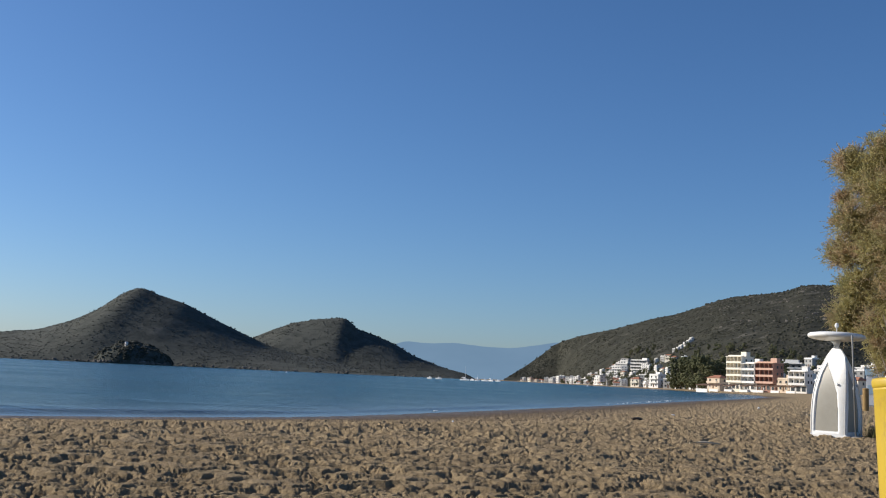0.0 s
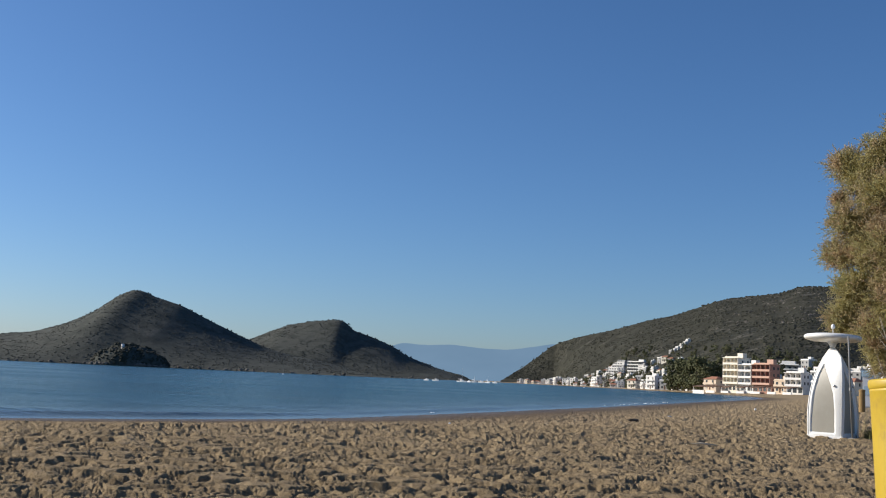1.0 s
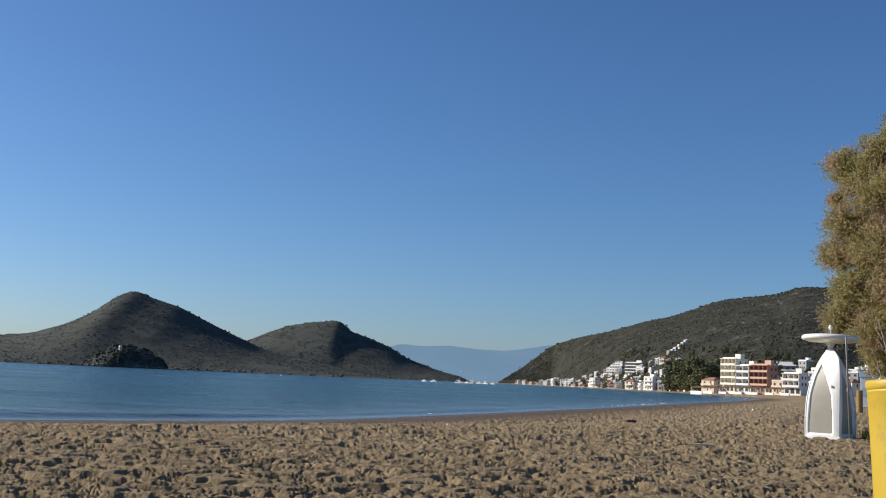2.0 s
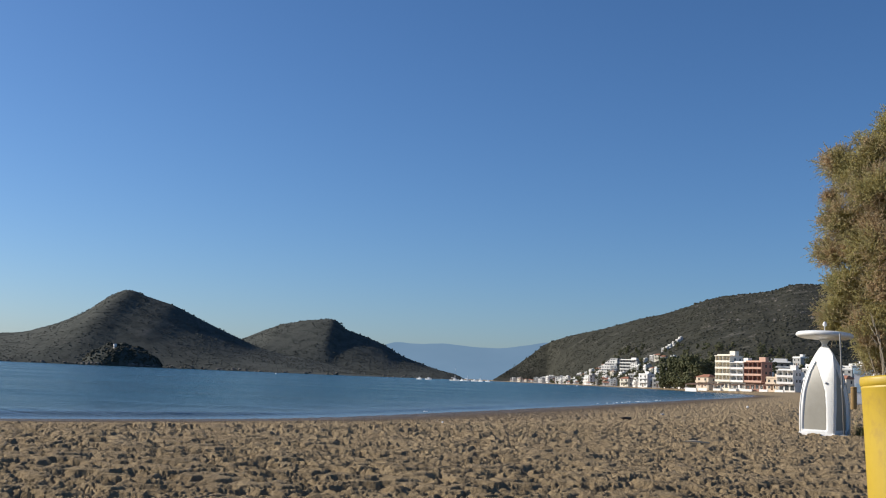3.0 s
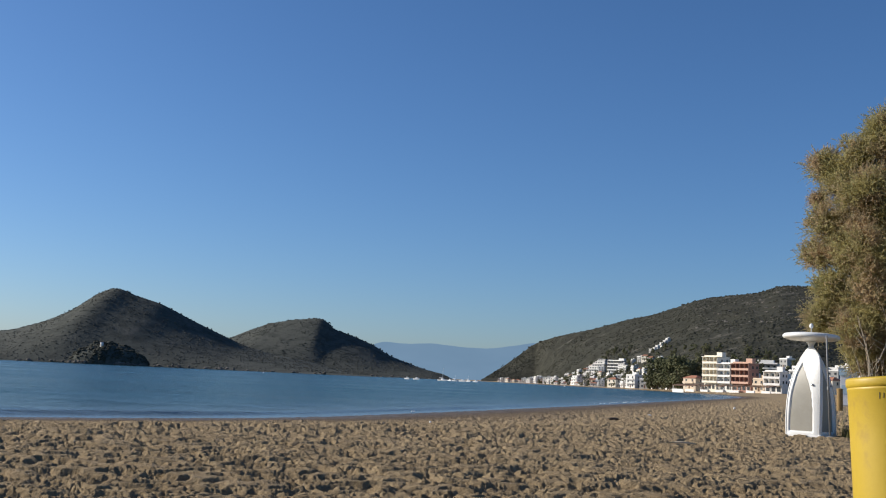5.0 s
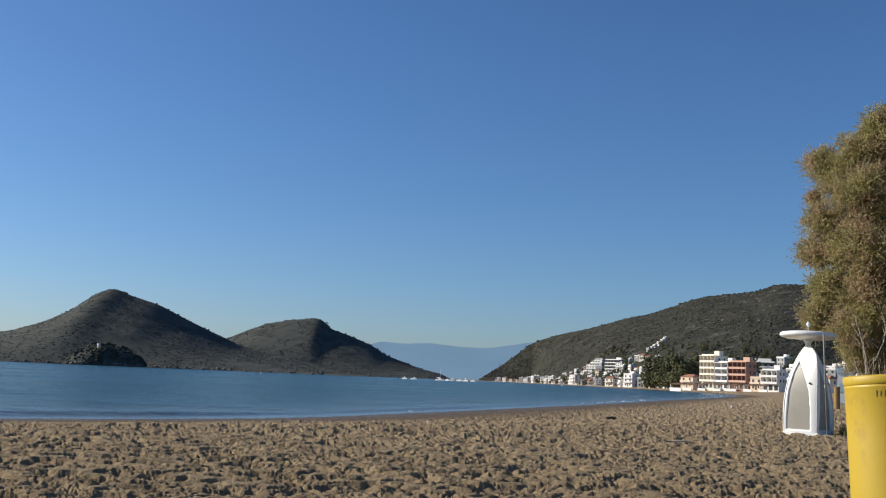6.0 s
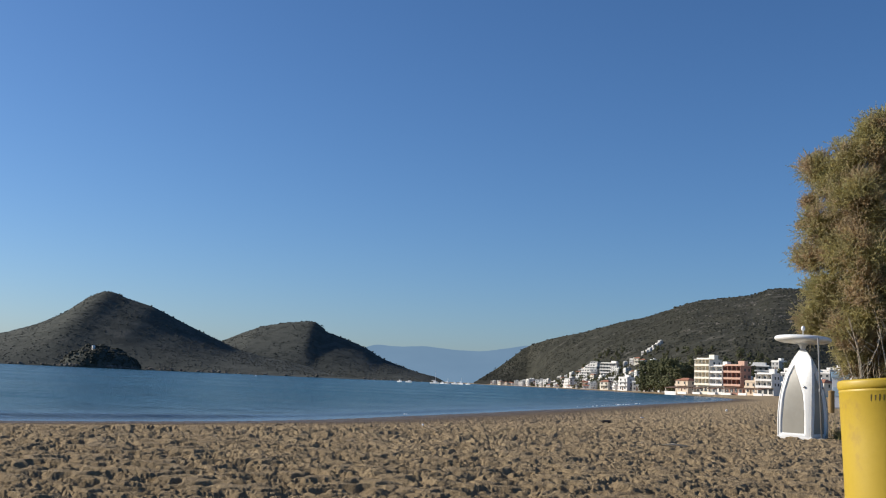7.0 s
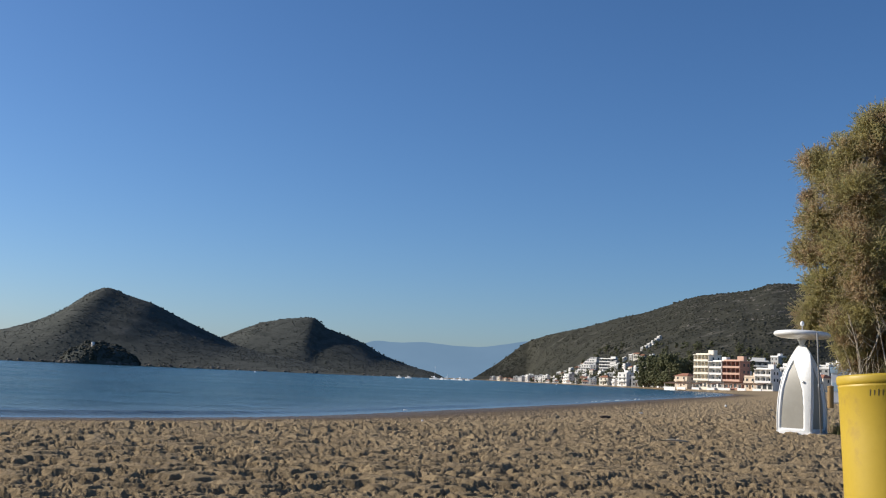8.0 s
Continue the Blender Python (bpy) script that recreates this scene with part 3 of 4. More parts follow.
def house(m, w, d, floors, wall, roof, label, balcony=True, pitched=False, group="houses of the seaside town"):
    """A house of the town; its front looks along -y."""
    ob = thing("house", m, label, "house", group)
    h = floors * FLOOR
    part("wall", boxes((-w / 2, w / 2, -d / 2, d / 2, -3.5, h)), wall, ob)
    if pitched:
        bm = bmesh.new()
        o, rise = 0.5, 1.5
        pts = [(-w / 2 - o, -d / 2 - o, h + 0.02), (w / 2 + o, -d / 2 - o, h + 0.02), (w / 2 + o, d / 2 + o, h + 0.02), (-w / 2 - o, d / 2 + o, h + 0.02), (-w / 4, 0, h + rise), (w / 4, 0, h + rise)]
        v = [bm.verts.new(p) for p in pts]
        for f in ((0, 1, 5, 4), (1, 2, 5), (2, 3, 4, 5), (3, 0, 4), (3, 2, 1, 0)):
            bm.faces.new([v[i] for i in f])
        part("roof", bm, roof, ob)
    else:
        bm = boxes((-w / 2 - 0.25, w / 2 + 0.25, -d / 2 - 0.25, d / 2 + 0.25, h + 0.01, h + 0.25))
        for x0, x1, y0, y1 in ((-w / 2, w / 2, -d / 2, -d / 2 + 0.2), (-w / 2, w / 2, d / 2 - 0.2, d / 2), (-w / 2, -w / 2 + 0.2, -d / 2 + 0.2, d / 2 - 0.2), (w / 2 - 0.2, w / 2, -d / 2 + 0.2, d / 2 - 0.2)):
            box(bm, x0, x1, y0, y1, h + 0.25, h + 0.85)
        box(bm, -w * 0.1, w * 0.25, 0, d * 0.35, h + 0.25, h + 2.3)
        part("roof", bm, roof, ob)
    n = max(2, int(w / 3.2))
    for k in range(floors):
        for i in range(n):
            add_window(ob, -w / 2 + (i + 0.5) * w / n, -d / 2, k * FLOOR + (0.3 if balcony and k else 0.8), 0, 1.2, 1.9 if balcony and k else 1.2, wall)
        for i in range(max(1, int(d / 4))):
            add_window(ob, w / 2, -d / 2 + (i + 0.5) * d / max(1, int(d / 4)), k * FLOOR + 0.8, 90, 1.0, 1.3, wall)
        if balcony and k:
            bm = boxes((-w * 0.42, w * 0.42, -d / 2 - 1.3, -d / 2, k * FLOOR - 0.02, k * FLOOR + 0.16), (-w * 0.42, w * 0.42, -d / 2 - 1.3, -d / 2 - 1.2, k * FLOOR + 0.16, k * FLOOR + 0.95))
            part("balcony", bm, wall, ob)
    part("door", boxes((-0.5, 0.5, -d / 2 - 0.05, -d / 2 + 0.03, 0, 2.05)), AWNING, ob)
    return ob


def hotel(m, w, d, floors, wall, trim, label, step=3.0, dividers=4):
    """A seaside hotel: deep balconies on every floor between side walls; front along -y."""
    ob = thing("hotel", m, label, "hotel")
    h = floors * step
    part("wall", boxes((-w / 2, w / 2, -d / 2, d / 2, -3.5, h)), wall, ob)
    bm = boxes((-w / 2 - 0.3, w / 2 + 0.3, -d / 2 - 1.9, d / 2 + 0.3, h + 0.01, h + 0.3))
    box(bm, -w / 2, w / 2, -d / 2 - 0.2, -d / 2, h + 0.3, h + 0.9)
    box(bm, w * 0.05, w * 0.4, -d * 0.1, d * 0.3, h + 0.3, h + 2.6)
    part("roof", bm, trim, ob)
    cell = w / dividers
    for k in range(1, floors):
        z = k * step
        bm = boxes((-w / 2, w / 2, -d / 2 - 1.7, -d / 2, z - 0.02, z + 0.18))
        part("balcony", bm, trim, ob)
        part("parapet", boxes((-w / 2, w / 2, -d / 2 - 1.7, -d / 2 - 1.55, z + 0.185, z + 1.0)), trim, ob)
        for i in range(dividers):
            x = -w / 2 + (i + 0.5) * cell
            add_window(ob, x, -d / 2, z + 0.25, 0, cell * 0.42, 1.9, wall)
        for i in range(dividers + 1):
            x = -w / 2 + i * cell
            x0 = min(max(x - 0.1, -w / 2), w / 2 - 0.2)
            part("divider", boxes((x0, x0 + 0.2, -d / 2 - 1.5, -d / 2, z + 0.19, z + step - 0.03)), wall, ob)
        for i in range(2):
            add_window(ob, w / 2, -d / 4 + i * d / 2, z + 0.8, 90, 1.1, 1.3, wall)
    for i in range(dividers):
        add_window(ob, -w / 2 + (i + 0.5) * cell, -d / 2, 0.2, 0, cell * 0.7, 2.2, trim)
    return ob


# the three hotels side by side on the front, and the buildings beside them
hotel(pose(142.4, 521, 2.3, 0, 0, -60), 10, 7, 5, CREAM, CREAM, "cream five-storey seaside hotel with a balcony to every room", 3.15)
hotel(pose(147.0, 513, 2.3, 0, 0, -60), 8.4, 6.5, 4, WHITE, WHITE, "white four-storey hotel between two taller ones", 3.1, 2)
hotel(pose(151.9, 504.5, 2.3, 0, 0, -60), 11.2, 5.5, 4, PINK, SALMON, "salmon-pink four-storey hotel with balconies on the seafront", 3.2, 4)
hotel(pose(158.0, 478, 2.2, 0, 0, -52), 8.5, 5, 3, WHITE, WHITE, "white three-storey seafront apartment house with long balconies", 3.0, 3)
house(pose(155.5, 490, 2.2, 0, 0, -55), 6.5, 6, 2, OCHRE, OCHRE, "ochre two-storey house beside the salmon hotel")
house(pose(138, 548, 2.2, 0, 0, -60), 9, 7, 2, OCHRE, TILE, "ochre two-storey house with a clay-tiled roof on the seafront", pitched=True)

# hotels on the slope: one stepped, one plain
st = thing("hotel", pose(179, 1130, ground_z(179, 1130) - 4, 0, 0, -48), "stepped white terrace hotel on the hillside", "hotel")
for k in range(6):
    w = 26 - k * 3.2
    part("storey", boxes((13 - w, 13, -6 + k * 0.8, 8, k * 2.9 - (3 if k == 0 else 0), k * 2.9 + 2.89)), GREY if k % 2 else WHITE, st)
    part("parapet", boxes((13 - w, 13, -7.4 + k * 0.8, -6 + k * 0.8, k * 2.9 + 0.01, k * 2.9 + 1.1)), WHITE, st)
    for i in range(int(w / 3.4)):
        add_window(st, 13 - w + 1.7 + i * 3.4, -6 + k * 0.8, k * 2.9 + 0.3, 0, 1.9, 2.1, WHITE)
hotel(pose(181, 1010, ground_z(181, 1010) - 3, 0, 0, -48), 17, 10, 4, GREY, WHITE, "grey and white four-storey block on the slope above the houses", 3.0, 5)

HOUSES = [
    dict(w=7, d=6, floors=2, wall=WHITE, roof=WHITE, label="small white two-storey flat-roofed house of the seaside town"),
    dict(w=8, d=7, floors=3, wall=WHITE, roof=WHITE, label="white three-storey house with balconies in the seaside town"),
    dict(w=7.5, d=6, floors=2, wall=CREAM, roof=TILE, label="cream house under a hipped clay-tile roof in the town", pitched=True),
    dict(w=6.5, d=6, floors=1, wall=WHITE, roof=TILE, label="low white cottage with a clay-tile roof near the shore", balcony=False, pitched=True),
    dict(w=11, d=8, floors=3, wall=WHITE, roof=GREY, label="tall white apartment house with floors of long balconies"),
    dict(w=7, d=6, floors=2, wall=GREY, roof=WHITE, label="unpainted grey concrete house in the town", balcony=False),
    dict(w=7.5, d=6, floors=2, wall=OCHRE, roof=TILE, label="ochre house with a clay-tile roof in the town", pitched=True),
]
first_house = {}


def place_house(kind, x, y, turn, size):
    m = pose(x, y, ground_z(x, y) + 0.3, 0, 0, turn)
    if kind not in first_house:
        first_house[kind] = house(m, **HOUSES[kind])
    else:
        copy_thing(first_house[kind], m @ Matrix.Diagonal((size, size, size * hr.uniform(0.88, 1.08), 1)))


hr = random.Random(11)
taken = [(179, 1130, 20), (181, 1010, 16)]


def try_house(x, y, kinds, turn, size=1.0):
    reach = 4.6 * size
    if all((x - a) ** 2 + (y - b) ** 2 > (r + reach) ** 2 for a, b, r in taken):
        taken.append((x, y, reach))
        place_house(hr.choice(kinds), x, y, turn, size)


for row, (step, y0, y1, kinds) in enumerate(((13, 600, 1560, (0, 3, 3, 0, 5, 2, 1, 4, 3)), (14, 640, 1450, (0, 3, 2, 1, 6, 5, 3)), (13, 700, 1400, (0, 3, 2, 0, 5, 1)),
                                             (14, 760, 1300, (0, 2, 0, 5, 1, 4)), (16, 900, 1230, (0, 2, 3, 5)))):
    y = y0
    while y < y1:
        shore_x = float(np.interp(y, SHORE[17:23, 1], SHORE[17:23, 0]))
        if hr.random() < 0.84 and not (y < 725 and row > 0 and 0.205 < (shore_x + 20 * row) / y < 0.24):
            try_house(shore_x + 11 + row * 14 + hr.uniform(-5, 5), y + hr.uniform(-6, 6), kinds, hr.uniform(-88, -18), hr.uniform(0.5, 0.9))
        y += step * hr.uniform(0.75, 1.3)

# villas climbing the slope, and houses behind the hotels
for k in range(6):
    try_house(216 + k * 5.6, 1030 + k * 9.5 + hr.uniform(-2, 2), (0, 0, 5), hr.uniform(-75, -50), hr.uniform(0.42, 0.58))
    try_house(207 + k * 6.5, 1020 + k * 8 + hr.uniform(-4, 4), (0, 3, 5), hr.uniform(-70, -40), hr.uniform(0.42, 0.6)) if k in (1, 2, 4) else None
for x, y in ((168, 500), (180, 512), (172, 478), (186, 490), (196, 505), (163, 530), (178, 540), (190, 532), (176, 460), (190, 470), (202, 480), (210, 500), (158, 560), (172, 570), (188, 560)):
    try_house(x + hr.uniform(-2, 2), y, (0, 1, 2, 0, 5), hr.uniform(-80, -45))

hotel(pose(196, 632, ground_z(196, 632) - 1, 0, 0, -28), 27, 8, 2, GREY, WHITE, "long grey two-storey block on the slope behind the hotels", 3.0, 8)
for x, y in ((212, 600), (223, 606), (234, 604), (228, 590), (205, 585), (243, 612), (218, 640)):
    try_house(x, y, (0, 1, 0, 5), hr.uniform(-70, -40))

# low seafront buildings: terraces with awnings and white walls
for x, y, w in ((133, 541, 8), (136, 529, 6), (140.5, 519, 5), (145.5, 510, 5), (150, 501, 6), (154, 489, 5), (157, 476, 5)):
    z = ground_z(x, y)
    tv = thing("terrace", pose(x - 6.5, y - 6, z, 0, 0, -60), "low white seafront terrace under a brown canvas awning", "terrace", "seafront terraces")
    part("wall", boxes((-w / 2, w / 2, -0.15, 0.15, -2, 0.9)), WHITE, tv)
    for s in (-1, 1):
        part("post", boxes((s * w / 2 - 0.1 - s * 0.12, s * w / 2 + 0.1 - s * 0.12, 0.2, 0.4, -2, 2.7)), WHITE, tv)
    bm = bmesh.new()
    vs = [bm.verts.new(p) for p in ((-w / 2, -0.6, 2.5), (w / 2, -0.6, 2.5), (w / 2, 4.5, 3.3), (-w / 2, 4.5, 3.3), (-w / 2, -0.6, 2.75), (w / 2, -0.6, 2.75), (w / 2, 4.5, 3.5), (-w / 2, 4.5, 3.5))]
    for f in ((0, 1, 2, 3), (7, 6, 5, 4), (0, 4, 5, 1), (1, 5, 6, 2), (2, 6, 7, 3), (3, 7, 4, 0)):
        bm.faces.new([vs[i] for i in f])
    part("awning", bm, AWNING, tv)


def town_tree(m, seed, tall):
    """A dark broad evergreen: trunk with limbs and a crown of many clumps."""
    ob = thing("tree", m, "dark evergreen tree growing among the town's houses", "tree", "trees of the town")
    r = random.Random(seed)
    bm = bmesh.new()
    tube(bm, [Vector((0, 0, -1)), Vector((0.1, 0, tall * 0.3)), Vector((0.2, 0.1, tall * 0.6))], [0.35, 0.28, 0.12])
    for k in range(5):
        a = k * 1.26
        tube(bm, [Vector((0.1, 0, tall * 0.3)), Vector((math.cos(a) * tall * 0.25, math.sin(a) * tall * 0.25, tall * 0.6))], [0.16, 0.05], 5)
    part("trunk", bm, BARK, ob)
    V, F, n = [], [], 0
    boughs = [(math.cos(k * 2.4) * r.uniform(0.1, 0.27), math.sin(k * 2.4) * r.uniform(0.1, 0.27), 0.16 + 0.72 * ((k * 4) % 9 + r.random()) / 9) for k in range(9)]
    for k in range(int(24 * tall)):
        while True:
            p = np.array([r.uniform(-1, 1), r.uniform(-1, 1), r.uniform(-1, 1)])
            if 0.25 < p @ p < 1:
                break
        p = (p * np.array([0.15, 0.15, 0.17]) * r.uniform(0.8, 1.25) + np.array(boughs[k % 9])) * tall
        vs, fs = BLOBS[k % 6]
        V.append(vs * max(tall, 9) * r.uniform(0.018, 0.05) * np.array([1, 1, 0.8]) + p)
        F.append(fs + n)
        n += len(vs)
    c = mesh_object("crown", np.vstack(V), np.vstack(F), CROWN, ob)
    return ob


tree_kinds = {}
tr = random.Random(5)
spots = [(135 + tr.uniform(-3, 4) + 4 * (k % 3), 568 + k * 5.0, tr.choice((0, 1, 1))) for k in range(16)]
spots += [(tr.uniform(150, 215), 0, tr.choice((0, 2, 2, 2))) for k in range(640)]
shrub_spots = []
tree_count = 0
for k, (x, y, kind) in enumerate(spots):
    if not y:
        y = tr.uniform(470, 1250)
        x = float(np.interp(y, SHORE[17:23, 1], SHORE[17:23, 0])) + tr.choice((tr.uniform(4, 60), tr.uniform(18, 95)))
        seafront = y < 600 and x < 172
        villas = 195 < x < 255 and 1005 < y < 1100
        if seafront or villas or not all((x - a) ** 2 + (y - b) ** 2 > (r0 * 0.85 + 0.3) ** 2 for a, b, r0 in taken):
            continue
    if tree_count >= 270:
        shrub_spots.append((x, y))
        continue
    tree_count += 1
    m = pose(x, y, ground_z(x, y), 0, 0, tr.uniform(0, 360))
    if kind not in tree_kinds:
        tree_kinds[kind] = town_tree(m, 50 + kind, (9.0, 18.0, 5.0)[kind])
    else:
        copy_thing(tree_kinds[kind], m)


# low garden shrubs between the houses
P = np.array([(x + rng.normal(0, 1.1), y + rng.normal(0, 1.1), ground_z(x, y) + rng.uniform(0.3, 2.4)) for x, y in shrub_spots for k in range(9)])
scatter("shrubs", P, rng.uniform(0.35, 1.0, len(P)), rng.uniform(0.35, 0.9, len(P)), CROWN, "dark garden shrubs between the town's houses", "shrubs")


# ---------------------------------------------------------------- boats in the strait
def boat(m, length, mast, label):
    ob = thing("boat", m, label, "boat", "moored boats")
    bm = bmesh.new()
    rings = []
    for i in range(9):
        u = i / 8
        half = length * 0.16 * (1 - u ** 3) * (0.75 + 0.25 * min(1, u * 4)) + 0.01
        x = -length / 2 + u * length
        sheer = 0.75 + 0.25 * u * u
        rings.append([bm.verts.new(p) for p in ((x, -half, sheer), (x, -half * 0.8, 0.1), (x, 0, -0.35 * (1 - u * 0.7)), (x, half * 0.8, 0.1), (x, half, sheer))])
    for a, b in zip(rings, rings[1:]):
        for k in range(4):
            bm.faces.new((a[k], a[k + 1], b[k + 1], b[k]))
        bm.faces.new((a[4], a[0], b[0], b[4]))
    bm.faces.new(rings[0])
    bm.faces.new(rings[-1][::-1])
    part("hull", bm, HULL, ob)
    cabin = part("cabin", boxes((-length * 0.12, length * 0.18, -length * 0.09, length * 0.09, 0.7, 1.5), bevel=0.1), HULL, ob)
    part("window", boxes((-length * 0.08, length * 0.14, -length * 0.09 - 0.02, length * 0.09 + 0.02, 1.05, 1.3)), PANE, cabin)
    if mast:
        bm = tube(bmesh.new(), [Vector((0.2, 0, 0.8)), Vector((0.2, 0, mast))], [0.09, 0.06])
        part("mast", bm, HULL, ob)
        part("boom", tube(bmesh.new(), [Vector((0.2, 0, 1.9)), Vector((-length * 0.42, 0, 1.9))], [0.14, 0.12]), HULL, ob)
    return ob


for bx, by, ln, mast, turn in ((-15, 690, 4.6, 0, -52), (-9, 700, 5.6, 0, -45), (8.2, 690, 8.0, 9.0, -48), (13.5, 720, 4.4, 0, -60), (16.6, 700, 4.0, 4.0, -40), (22, 715, 6.0, 0, -50), (27, 740, 5.5, 5.0, -62), (33, 760, 4.5, 0, -50)):
    boat(pose(bx, by, 0, 0, 0, turn), ln, mast, "white sailing boat with a bare mast moored in the strait" if mast else "small white motor boat moored in the strait")
for bx, by in ((84, 655), (-95, 600)):
    bu = lathe([(0.05, -0.4), (0.42, -0.25), (0.5, 0.0), (0.42, 0.3), (0.12, 0.5), (0.05, 0.62)], 14)
    b = part("buoy", bu, HULL, None, smooth=True)
    b.matrix_basis = pose(bx, by, 0)
    tagged(b, "round white mooring buoy floating on the sea", "buoy", "mooring buoys")

# the chapel on the islet
PXc, PYc, PZc = grid_c
zi = float(PZc[26, 12])
ch = thing("chapel", pose(float(PXc[26, 12]), float(PYc[26, 12]), zi - 0.5, 0, 0, -40), "tiny white chapel among trees on the islet", "chapel")
part("wall", boxes((-1.0, 1.0, -1.3, 1.3, -1.5, 3.6)), WHITE, ch)
rf = bmesh.new()
rv = [rf.verts.new(p) for p in ((-1.15, -1.45, 3.61), (1.15, -1.45, 3.61), (1.15, 1.45, 3.61), (-1.15, 1.45, 3.61), (0, -1.45, 4.6), (0, 1.45, 4.6))]
for f in ((0, 1, 4), (1, 2, 5, 4), (2, 3, 5), (3, 0, 4, 5), (3, 2, 1, 0)):
    rf.faces.new([rv[i] for i in f])
part("roof", rf, WHITE, ch)
part("door", boxes((-0.4, 0.4, -1.36, -1.28, 0.3, 2.3)), AWNING, ch)


# ---------------------------------------------------------------- the beach: the shower pod
def pod_half(s):
    """Half the width of the pod at the share s of its height."""
    return 0.41 * max(1 - s ** 2.6, 0.0) ** 0.95 + 0.05 * s


POD_H = 1.89



def leaf_span(s):
    """The edges of the sunk panel on a face, from -1 to 1 across it."""
    return (float(np.interp(s, [0.03, 0.5, 0.7, 0.83], [-0.78, -0.73, -0.68, -0.56])), float(np.interp(s, [0.03, 0.3, 0.48, 0.6, 0.7, 0.78, 0.83], [0.58, 0.55, 0.46, 0.24, -0.02, -0.30, -0.56])))


def pod_point(s, u, inset):
    """A point of the front face; u runs across it, the corners are rounded."""
    w = pod_half(s)
    back = 0.10 * w * abs(u) ** 5
    return Vector((u * w * (1 - 0.03 * abs(u) ** 4), -w + back + inset, s * POD_H))


def fuller(p):
    """Two opposite ribs stand fuller and straighter than the other two."""
    s = p.z / POD_H
    k = min(2.4, (0.03 + max(1 - s ** 7, 0) ** 0.6) / (0.03 + max(1 - s ** 2.6, 0) ** 0.95))
    a, b = (p.x - p.y) * 0.5, (p.x + p.y) * 0.5
    a *= k
    return Vector((a + b, b - a, p.z))


def shower_pod(m):
    ob = thing("beach_shower", m, "white moulded beach shower pod with grey panels and round cap", "shower")
    body = bmesh.new()
    n, rows = 40, 60
    for face in range(4):
        turn = Matrix.Rotation(face * math.pi / 2, 4, "Z")
        g = []
        for i in range(rows + 1):
            s = i / rows
            lo, hi = leaf_span(s)
            line = []
            for j in range(n + 1):
                u = -1 + 2 * j / n
                edge = min(u - lo, hi - u) * pod_half(s) if 0.035 < s < 0.83 else -1
                sunk = 0.035 * max(0.0, min(1.0, edge / 0.02))
                line.append(body.verts.new(fuller(turn @ pod_point(s, u, sunk))))
            g.append(line)
        for i in range(rows):
            for j in range(n):
                body.faces.new((g[i][j], g[i][j + 1], g[i + 1][j + 1], g[i + 1][j]))
    bmesh.ops.remove_doubles(body, verts=body.verts, dist=0.0015)
    shell = part("shell", body, SHELL, ob, "white moulded shell with rounded ribs", smooth=True)
    for face in range(4):
        turn = Matrix.Rotation(face * math.pi / 2, 4, "Z")
        bm, g = bmesh.new(), []
        for i in range(41):
            s = 0.045 + (0.815 - 0.045) * i / 40
            lo, hi = leaf_span(s)
            lo, hi = lo + 0.03 / pod_half(s), hi - 0.03 / pod_half(s)
            hi = max(hi, lo + 0.02)
            g.append([bm.verts.new(fuller(turn @ pod_point(s, lo + (hi - lo) * j / 8, 0.027))) for j in range(9)])
        for i in range(40):
            for j in range(8):
                bm.faces.new((g[i][j], g[i][j + 1], g[i + 1][j + 1], g[i + 1][j]))
        p = part("panel", bm, PANEL, ob, "sunk grey panel", smooth=True)
        k = bmesh.new()
        bmesh.ops.create_uvsphere(k, u_segments=12, v_segments=8, radius=0.026)
        kn = part("knob", k, STEEL, p, "small dark push knob", smooth=True)
        kn.matrix_basis = Matrix.Translation(fuller(turn @ pod_point(0.57, 0.46, -0.015)))
    plinth = boxes((-0.415, 0.415, -0.415, 0.415, -0.08, 0.025), bevel=0.02)
    part("plinth", plinth, SHELL, ob, smooth=False)
    neck = lathe([(0.052, POD_H - 0.05), (0.055, POD_H + 0.02), (0.075, POD_H + 0.08), (0.13, POD_H + 0.14)], 28)
    part("neck", neck, SHELL, ob, smooth=True)
    cap = lathe([(0.10, 0.0), (0.30, 0.012), (0.50, 0.03), (0.575, 0.055), (0.60, 0.09), (0.592, 0.125), (0.56, 0.15), (0.45, 0.168), (0.2, 0.182), (0.04, 0.186)], 56)
    c = part("cap", cap, SHELL, ob, "broad round white cap with a rolled edge", smooth=True)
    c.matrix_basis = pose(0, 0, POD_H + 0.13, -2.0, 0.5, 0)
    part("finial", lathe([(0.01, 0.18), (0.01, 0.29), (0.035, 0.30), (0.045, 0.34), (0.035, 0.38), (0.008, 0.40)], 16), SHELL, c, smooth=True)
    return ob


def sand_z(x, y):
    return float(land_height(np.array([float(x)]), np.array([float(y)]))[0][0])


shower_pod(pose(8.30, 22.84, sand_z(8.3, 22.8), 0, 0, -45))

pp = thing("standpipe", pose(8.36, 21.9, 0.60, 0, -2.0, 0), "thin grey steel water pipe standing before the shower pod", "pipe")
part("pipe", lathe([(0.017, 0), (0.017, 2.15), (0.012, 2.17)], 14), PIPE, pp, smooth=True)
part("collar", lathe([(0.024, 1.02), (0.027, 1.03), (0.027, 1.09), (0.024, 1.10)], 14), PIPE, pp, smooth=True)
part("base_flange", lathe([(0.09, 0.0), (0.09, 0.06), (0.03, 0.075)], 18), PIPE, pp)


